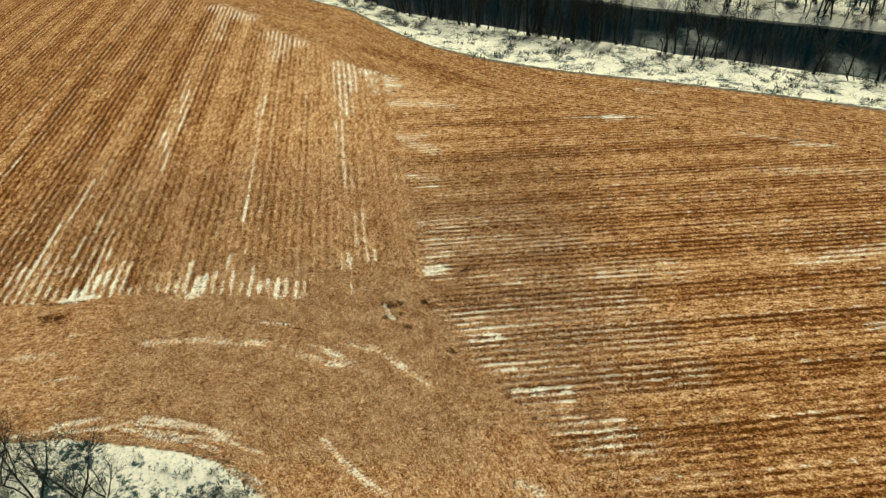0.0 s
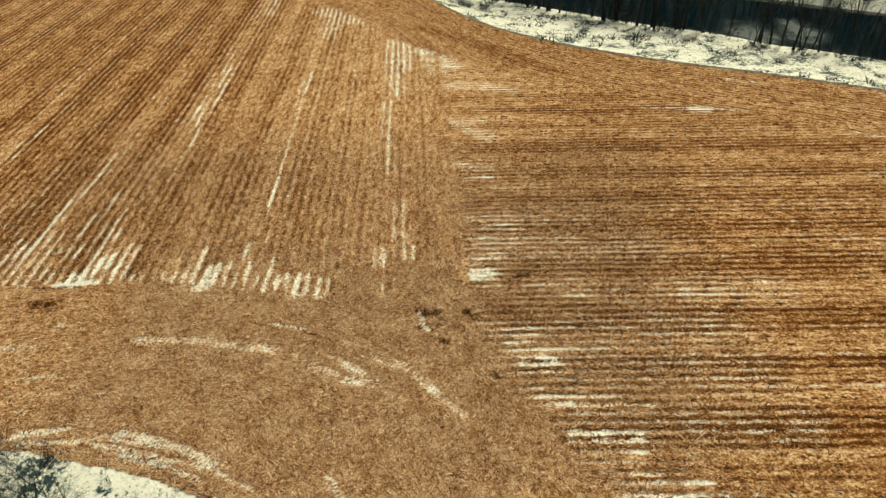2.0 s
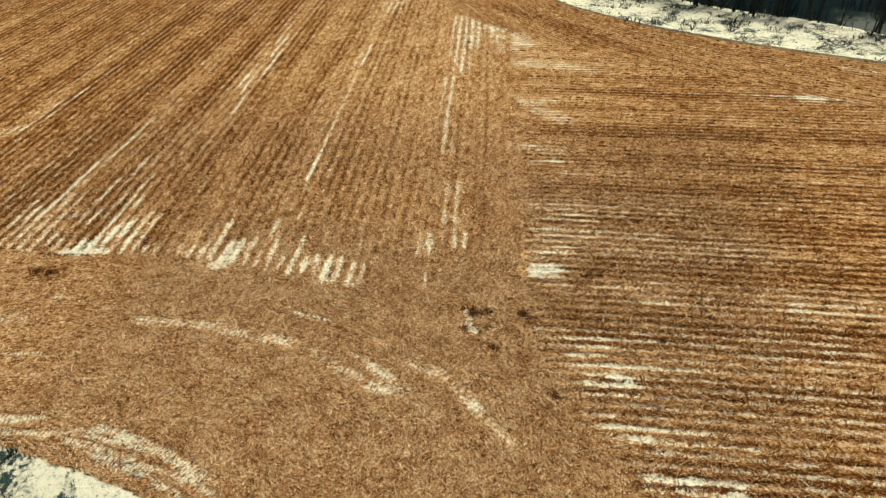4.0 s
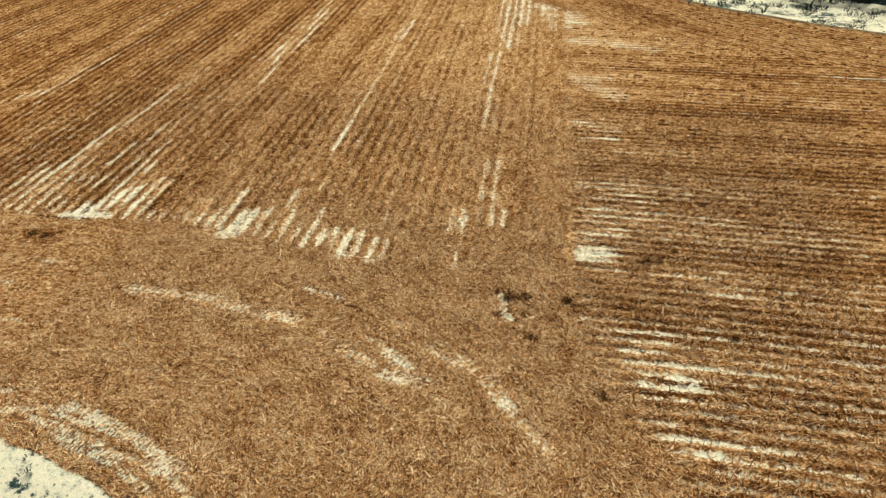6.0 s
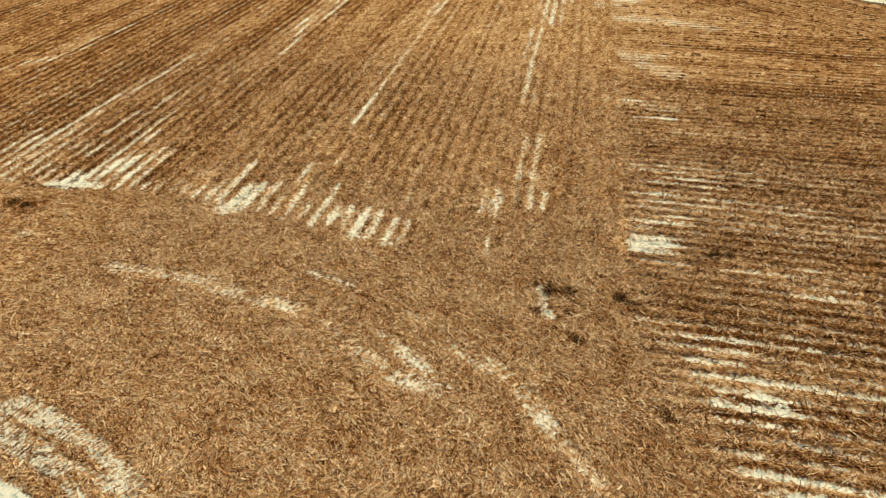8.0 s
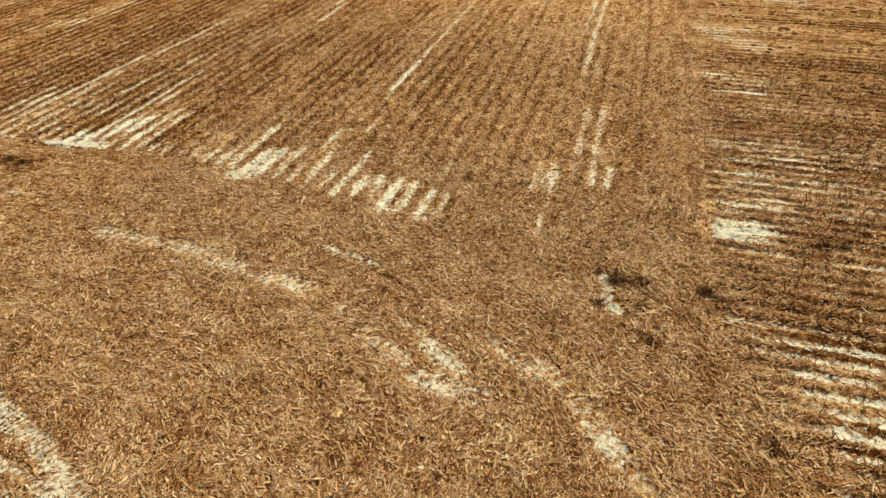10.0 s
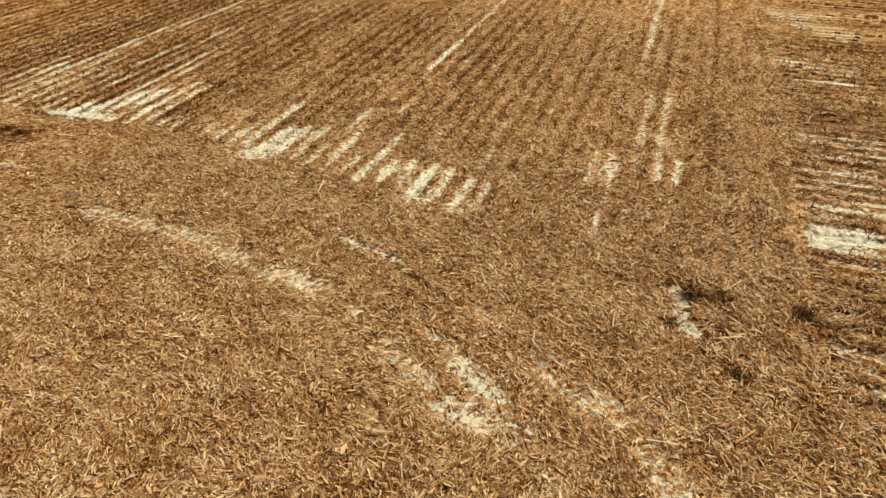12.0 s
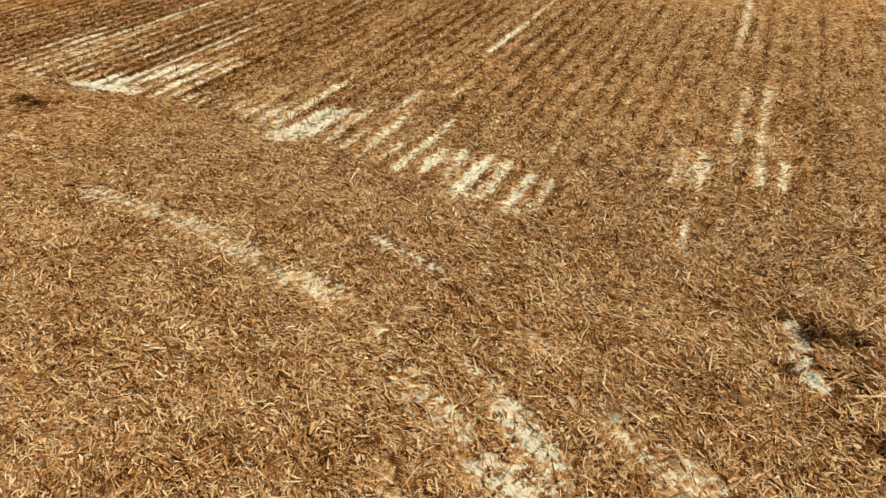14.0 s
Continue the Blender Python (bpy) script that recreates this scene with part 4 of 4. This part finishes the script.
def bare_tree(seed, h, rad, stems=1, spread=0.15, last=3):
    rnd = random.Random(seed)
    wood, twigs = ([], []), ([], [])
    for s in range(stems):
        a = 6.283 * s / stems + rnd.uniform(0, 1)
        lean = spread * (1.6 if stems > 1 else 0.6)
        d = Vector((math.cos(a) * lean, math.sin(a) * lean, 1)).normalized()
        grow(rnd, Vector((math.cos(a), math.sin(a), 0)) * (rad * 0.8 if stems > 1 else 0) + Vector((0, 0, -0.25)), d, h * rnd.uniform(0.62, 0.8), rad * rnd.uniform(0.8, 1.1), 0, wood, twigs, 0.0, last)
    ob = new("bare_tree")
    mesh_part("trunk", wood, BARK, ob)
    mesh_part("crown", twigs, TWIG, ob)
    return tagged(ob, "leafless dark deciduous tree standing in snow by the river", "tree", "bare trees")


def shrub(seed, h, count):
    """A bushy plant of thin bare stems."""
    rnd = random.Random(seed)
    stems, twigs = ([], []), ([], [])
    for j in range(count):
        a, out = rnd.uniform(0, 6.283), rnd.uniform(0.15, 1.7)
        d = Vector((math.cos(a) * out, math.sin(a) * out, 1)).normalized()
        grow(rnd, Vector((math.cos(a), math.sin(a), 0)) * rnd.uniform(0, 0.25 * h) - Vector((0, 0, 0.08)), d, h * rnd.uniform(0.45, 0.95), 0.011 * h, 2, stems, twigs, 0.06, 3)
    ob = new("shrub", mesh_from("shrub", [tuple(v) for v in twigs[0]], twigs[1], BRUSH))
    return tagged(ob, "tangled leafless grey shrub rising from snow", "shrub", "winter shrubs")


def conifer(seed, h):
    rnd = random.Random(seed)
    wood, green = ([], []), ([], [])
    tube([(Vector((0, 0, -0.3)), 0.24), (Vector((0.05, 0, h * 0.5)), 0.14), (Vector((0, 0.05, h)), 0.02)], *wood, 7)
    z = 0.4
    while z < h * 0.98:
        reach = 0.30 * (h - z) ** 0.85 + 0.2
        for j in range(8):
            a = rnd.uniform(0, 6.283)
            r1 = reach * rnd.uniform(0.7, 1.1)
            tip = Vector((math.cos(a) * r1, math.sin(a) * r1, z - 0.18 * r1 + rnd.uniform(-0.1, 0.1)))
            root = Vector((0, 0, z))
            tube([(root, 0.03), (tip, 0.006)], *wood, 3)
            for s in range(int(10 + 9 * r1)):
                t = rnd.uniform(0.15, 1.0)
                p = root.lerp(tip, t)
                q = Vector((rnd.gauss(math.cos(a), 0.7), rnd.gauss(math.sin(a), 0.7), rnd.gauss(-0.25, 0.3))).normalized() * rnd.uniform(0.22, 0.42)
                w = q.orthogonal().normalized() * rnd.uniform(0.04, 0.08)
                i = len(green[0])
                green[0].extend((p - w * 0.4, p + w * 0.4, p + q * 0.6 + w, p + q))
                green[1].append((i, i + 1, i + 2, i + 3))
        z += 0.42
    ob = new("conifer")
    mesh_part("trunk", wood, BARK, ob)
    mesh_part("crown", green, NEEDLE, ob)
    return tagged(ob, "dense dark evergreen conifer on the snowy river bank", "tree")


def weed_clump(seed, h, count):
    """Dead weeds: thin arching stems, knocked over one another."""
    r = np.random.RandomState(seed)
    a, out = r.uniform(0, 6.283, count), r.uniform(0.2, 1.8, count)
    ln = h * r.uniform(0.4, 1.3, count)
    b = r.uniform(0, 6.283, count)
    base = np.stack([np.cos(b), np.sin(b), 0 * b], -1) * (0.55 * h * r.uniform(0, 1, count) ** 0.6)[:, None]
    d = np.stack([np.cos(a) * out, np.sin(a) * out, 1 + 0 * a], -1)
    d /= np.linalg.norm(d, axis=1)[:, None]
    turn = np.stack([np.cos(a + 1.2), np.sin(a + 1.2), 0 * a], -1) * r.normal(0, 0.3, count)[:, None]
    pts = [base, base + d * (ln * 0.4)[:, None]]
    pts.append(pts[1] + (d * [1.2, 1.2, 0.45] + turn) * (ln * 0.35)[:, None])
    pts.append(pts[2] + (d * [1.2, 1.2, -0.5] + turn * 2) * (ln * 0.35)[:, None])
    side = np.stack([-np.sin(a), np.cos(a), 0 * a], -1) * r.uniform(0.006, 0.014, count)[:, None]
    v = np.stack([q for k, p in enumerate(pts) for q in (p - side * (1, 1.3, 1, 0.4)[k], p + side * (1, 1.3, 1, 0.4)[k])], 1)
    i = np.arange(count)[:, None] * 8
    f = np.concatenate([i + [0, 1, 3, 2], i + [2, 3, 5, 4], i + [4, 5, 7, 6]])
    ob = new("weed_clump", mesh_from("weed_clump", v.reshape(-1, 3), f, WEED))
    return tagged(ob, "dark withered weed clump flattened on straw", "weed", "weed clumps")


def ground_z(x, y):
    return float(height(np.array([x], float), np.array([y], float))[0])


def stand(thing, x, y, turn, size, first):
    """Sets the model itself down once, then copies of it."""
    m = pose(x, y, ground_z(x, y), 0, 0, turn) @ Matrix.Scale(size, 4)
    if first:
        thing.matrix_basis = m
        return thing
    thing2 = copy_thing(thing, pose(x, y, ground_z(x, y), 0, 0, turn))
    thing2.scale = (size, size, size)
    return thing2


used = set()


def place(model, x, y, turn, size):
    ob = stand(model, x, y, turn, size, model.name not in used)
    used.add(model.name)
    return ob


tall = [bare_tree(s, 13.0, 0.25) for s in (1, 2, 3)]
multi = [bare_tree(s, 9.0, 0.10, 3, 0.26, 4) for s in (5, 6)]
bushes = [shrub(s, 1.1, 42) for s in (8, 9, 10)]
saplings = [bare_tree(s, 5.0, 0.07, 1, 0.2, 2) for s in (14, 15)]
across = [bare_tree(s, 13.0, 0.27, 1, 0.15, 2) for s in (21, 22, 23)]
pine = conifer(4, 11.0)

# near bank: (x, y, model, turn, size)
rnd = random.Random(77)
for x, y, k, s in ((-5.1, 160.5, 0, 1.1), (-0.2, 154.9, 1, 1.3), (2.4, 160.2, 2, 1.2), (10.5, 153.1, 0, 1.15), (23.7, 144.4, 1, 0.9), (27.8, 146.2, 2, 1.0), (32.4, 144.2, 0, 0.9),
                   (37.0, 141.0, 1, 0.8), (39.3, 132.8, 2, 0.55), (46.5, 130.2, 0, 0.6), (52.3, 132.6, 1, 0.85), (56.5, 131.2, 2, 0.9), (58.1, 130.2, 0, 0.8), (62.5, 127.1, 1, 0.75), (67.2, 125.0, 2, 0.8)):
    place(tall[k], x, y, rnd.uniform(0, 360), s)
place(pine, 17.0, 147.2, 10, 1.0)
for j in range(40):
    x = rnd.uniform(-40, 30)
    y = float(water_y(np.array([x]))[0]) - rnd.uniform(0.5, 7.5)
    place(rnd.choice(tall), x, y, rnd.uniform(0, 360), rnd.uniform(0.9, 1.4))
for j in range(24):
    x = rnd.uniform(20, 95)
    y = float(water_y(np.array([x]))[0]) - rnd.uniform(1.8, 7.5)
    place(rnd.choice(tall), x, y, rnd.uniform(0, 360), rnd.uniform(0.65, 1.15))
for j in range(95):
    x = rnd.uniform(-25, 92)
    y = float(water_y(np.array([x]))[0]) - rnd.uniform(1.2, 8.0)
    place(rnd.choice(saplings), x, y, rnd.uniform(0, 360), rnd.uniform(0.6, 1.5))
for j in range(16):
    x = rnd.uniform(-34, -8)
    y0 = float(bank_y(np.array([x]))[0])
    place(rnd.choice(bushes), x, y0 + rnd.uniform(8, 17), rnd.uniform(0, 360), rnd.uniform(1.2, 2.2))
# far bank
for j in range(34):
    x = rnd.uniform(56, 118)
    y = float(water_y(np.array([x]))[0]) + RIVER + 1.0 + rnd.uniform(0, 16)
    place(rnd.choice(tall), x, y, rnd.uniform(0, 360), rnd.uniform(0.55, 0.9))
for j in range(40):
    x = rnd.uniform(48, 125)
    y = float(water_y(np.array([x]))[0]) + RIVER + 1.5 + rnd.uniform(0, 20)
    place(rnd.choice(bushes), x, y, rnd.uniform(0, 360), rnd.uniform(1.6, 3.2))
for j in range(26):
    x = rnd.uniform(60, 122)
    y = float(water_y(np.array([x]))[0]) + RIVER + 1.5 + rnd.uniform(0, 14)
    place(rnd.choice(across), x, y, rnd.uniform(0, 360), rnd.uniform(0.4, 0.65))
for j in range(40):
    x = rnd.uniform(40, 140)
    y = float(water_y(np.array([x]))[0]) + RIVER + 2 + abs(rnd.gauss(0, 1)) * 14
    place(rnd.choice(across), x, y, rnd.uniform(0, 360), rnd.uniform(0.7, 1.2))
# hollow beside the field
place(multi[0], -27.6, 29.9, 30, 0.90)
place(multi[1], -30.6, 29.6, 100, 1.0)
place(multi[0], -25.7, 30.2, 200, 0.62)
place(multi[1], -30.6, 31.2, 250, 0.55)
place(multi[0], -33.2, 31.6, 310, 0.62)
place(multi[1], -28.4, 30.6, 20, 0.52)
place(multi[0], -33.9, 30.9, 80, 0.7)
place(tall[1], -36.0, 29.0, 10, 0.7)
for x, y, k, s in ((-27.7, 30.6, 0, 1.1), (-19.0, 30.1, 1, 1.0), (-17.4, 30.1, 2, 1.1), (-16.3, 30.0, 0, 0.8), (-20.1, 32.1, 1, 0.5), (-18.3, 31.9, 2, 0.6), (-22.0, 32.2, 0, 0.45), (-32.5, 31.6, 2, 0.8), (-34.6, 31.2, 1, 1.0), (-29.6, 31.4, 2, 0.8), (-28.4, 29.8, 1, 1.3), (-33.0, 30.0, 0, 1.3)):
    place(bushes[k], x, y, rnd.uniform(0, 360), s)
# bank shrubs
for x, y, s in ((-9.2, 150.5, 1.8), (-12.5, 152.0, 1.6), (2.3, 136.4, 1.0), (10.3, 136.1, 1.2), (19.0, 128.9, 1.1), (33.8, 125.2, 1.3), (39.9, 120.4, 1.4), (50.9, 126.2, 1.6), (60.5, 118.9, 1.3), (61.6, 110.2, 1.6),
                (69.9, 113.9, 1.5), (27.6, 131.9, 1.0), (29.5, 130.2, 0.9), (40.6, 131.5, 1.3), (45.7, 126.3, 1.2), (57.6, 121.9, 1.0), (52.8, 114.4, 1.0), (46.0, 117.3, 1.0)):
    place(rnd.choice(bushes), x, y, rnd.uniform(0, 360), s)
for j in range(60):
    x = rnd.uniform(-40, 90)
    y0, y1 = float(bank_y(np.array([x]))[0]), float(water_y(np.array([x]))[0])
    place(rnd.choice(bushes), x, y0 + (y1 - y0) * rnd.uniform(0.12, 0.98), rnd.uniform(0, 360), rnd.uniform(0.4, 1.3))

# dark weeds in the litter
weeds = [weed_clump(s, 0.58, 130) for s in (41, 42)]
for x, y, k, s in ((-6.7, 51.5, 0, 1.0), (-5.8, 51.8, 1, 0.7), (-7.6, 51.7, 0, 0.32), (-7.7, 52.7, 1, 0.32), (-4.9, 52.1, 0, 0.28), (-5.6, 50.1, 1, 0.36), (-5.6, 51.0, 0, 0.3), (-3.4, 52.0, 1, 0.8), (-4.0, 50.1, 0, 0.3), (-38.7, 49.5, 1, 0.6), (-39.7, 49.5, 0, 0.7), (4.1, 65.6, 0, 0.6), (5.7, 51.2, 1, 0.6), (-0.6, 45.0, 1, 0.6), (-7.0, 49.7, 0, 0.4), (-5.5, 51.0, 1, 0.35), (-2.8, 51.6, 0, 0.55), (-4.8, 48.3, 1, 0.5), (0.7, 57.4, 0, 0.8), (1.5, 57.6, 1, 0.7)):
    place(weeds[k], x, y, rnd.uniform(0, 360), s)


# ---- joined cover that nobody could count ----
def far_woods(count=1100, seed=90):
    """Leafless woods on the rise behind the far bank."""
    rw = random.Random(seed)
    wood = ([], [])
    xs = np.array([rw.uniform(-110, 300) for j in range(count)])
    ys = water_y(xs) + RIVER + np.array([rw.uniform(38, 140) for j in range(count)])
    zs = height(xs, ys)
    for x, y, z in zip(xs, ys, zs):
        h = rw.uniform(9, 17)
        root = Vector((x, y, z - 0.4))
        top = root + Vector((rw.gauss(0, 0.6), rw.gauss(0, 0.6), h))
        tube([(root, 0.28), (top, 0.04)], *wood, 4)
        for j in range(14):
            p = root.lerp(top, rw.uniform(0.3, 0.95))
            a = rw.uniform(0, 6.283)
            q = p + Vector((math.cos(a), math.sin(a), rw.uniform(0.3, 0.9))) * rw.uniform(1.0, 3.4)
            tube([(p, 0.10), (q, 0.03)], *wood, 3)
    tagged(new("far_woods", mesh_from("far_woods", [tuple(v) for v in wood[0]], wood[1], BARK)), "dense leafless woods on the rise across the river", "woods", kind="stuff")


far_woods()


def tufts(name, count, seed, label, choose, thin=0.24, small=-0.85):
    """Dry weeds and grass standing through the snow."""
    r = np.random.RandomState(seed)
    x, y = choose(r, count)
    zone = zones(x, y)
    ok = (zone >= 4) & (wave(x, y, 0.5, 61) + 0.7 * wave(x, y, 1.7, 62) + r.normal(0, 0.10, len(x)) > thin)
    ok &= y < water_y(x) - 1.0
    x, y = x[ok], y[ok]
    z = height(x, y)
    blades = 7
    c = len(x) * blades
    size = np.repeat(r.lognormal(small, 0.5, len(x)), blades)
    px, py, pz = (np.repeat(q, blades) for q in (x, y, z))
    a = r.uniform(0, 6.283, c)
    out = r.uniform(0.2, 1.5, c)
    px, py = px + r.normal(0, 0.4, c) * size, py + r.normal(0, 0.4, c) * size
    base = np.stack([px, py, pz - 0.04], -1)
    tip = base + np.stack([np.cos(a) * out, np.sin(a) * out, 0.8 + 0 * a], -1) * (size * r.uniform(0.25, 0.7, c))[:, None]
    mid = 0.5 * (base + tip) + np.stack([0 * a, 0 * a, 0.12 * size], -1)
    side = np.stack([-np.sin(a), np.cos(a), 0 * a], -1) * (size * 0.06)[:, None]
    v = np.stack([base - side, base + side, mid + side, mid - side, tip + side * 0.4, tip - side * 0.4], 1)
    i = np.arange(c)[:, None] * 6
    f = np.concatenate([i + [0, 1, 2, 3], i + [3, 2, 4, 5]])
    tagged(new(name, mesh_from(name, v.reshape(-1, 3), f, BRUSH)), label, "dry weeds", kind="stuff")


def on_bank(r, count):
    x = r.uniform(-60, 95, count)
    return x, bank_y(x) + (water_y(x) - bank_y(x)) * r.uniform(0.0, 1.0, count)


def in_hollow(r, count):
    return r.uniform(-42, -12, count), r.uniform(22, 35, count)


tufts("bank_weeds", 11000, 51, "dark dry weeds poking through snow on the river bank", on_bank)
tufts("hollow_weeds", 7000, 52, "dark dry weeds poking through snow in the hollow", in_hollow, 0.12, -1.35)
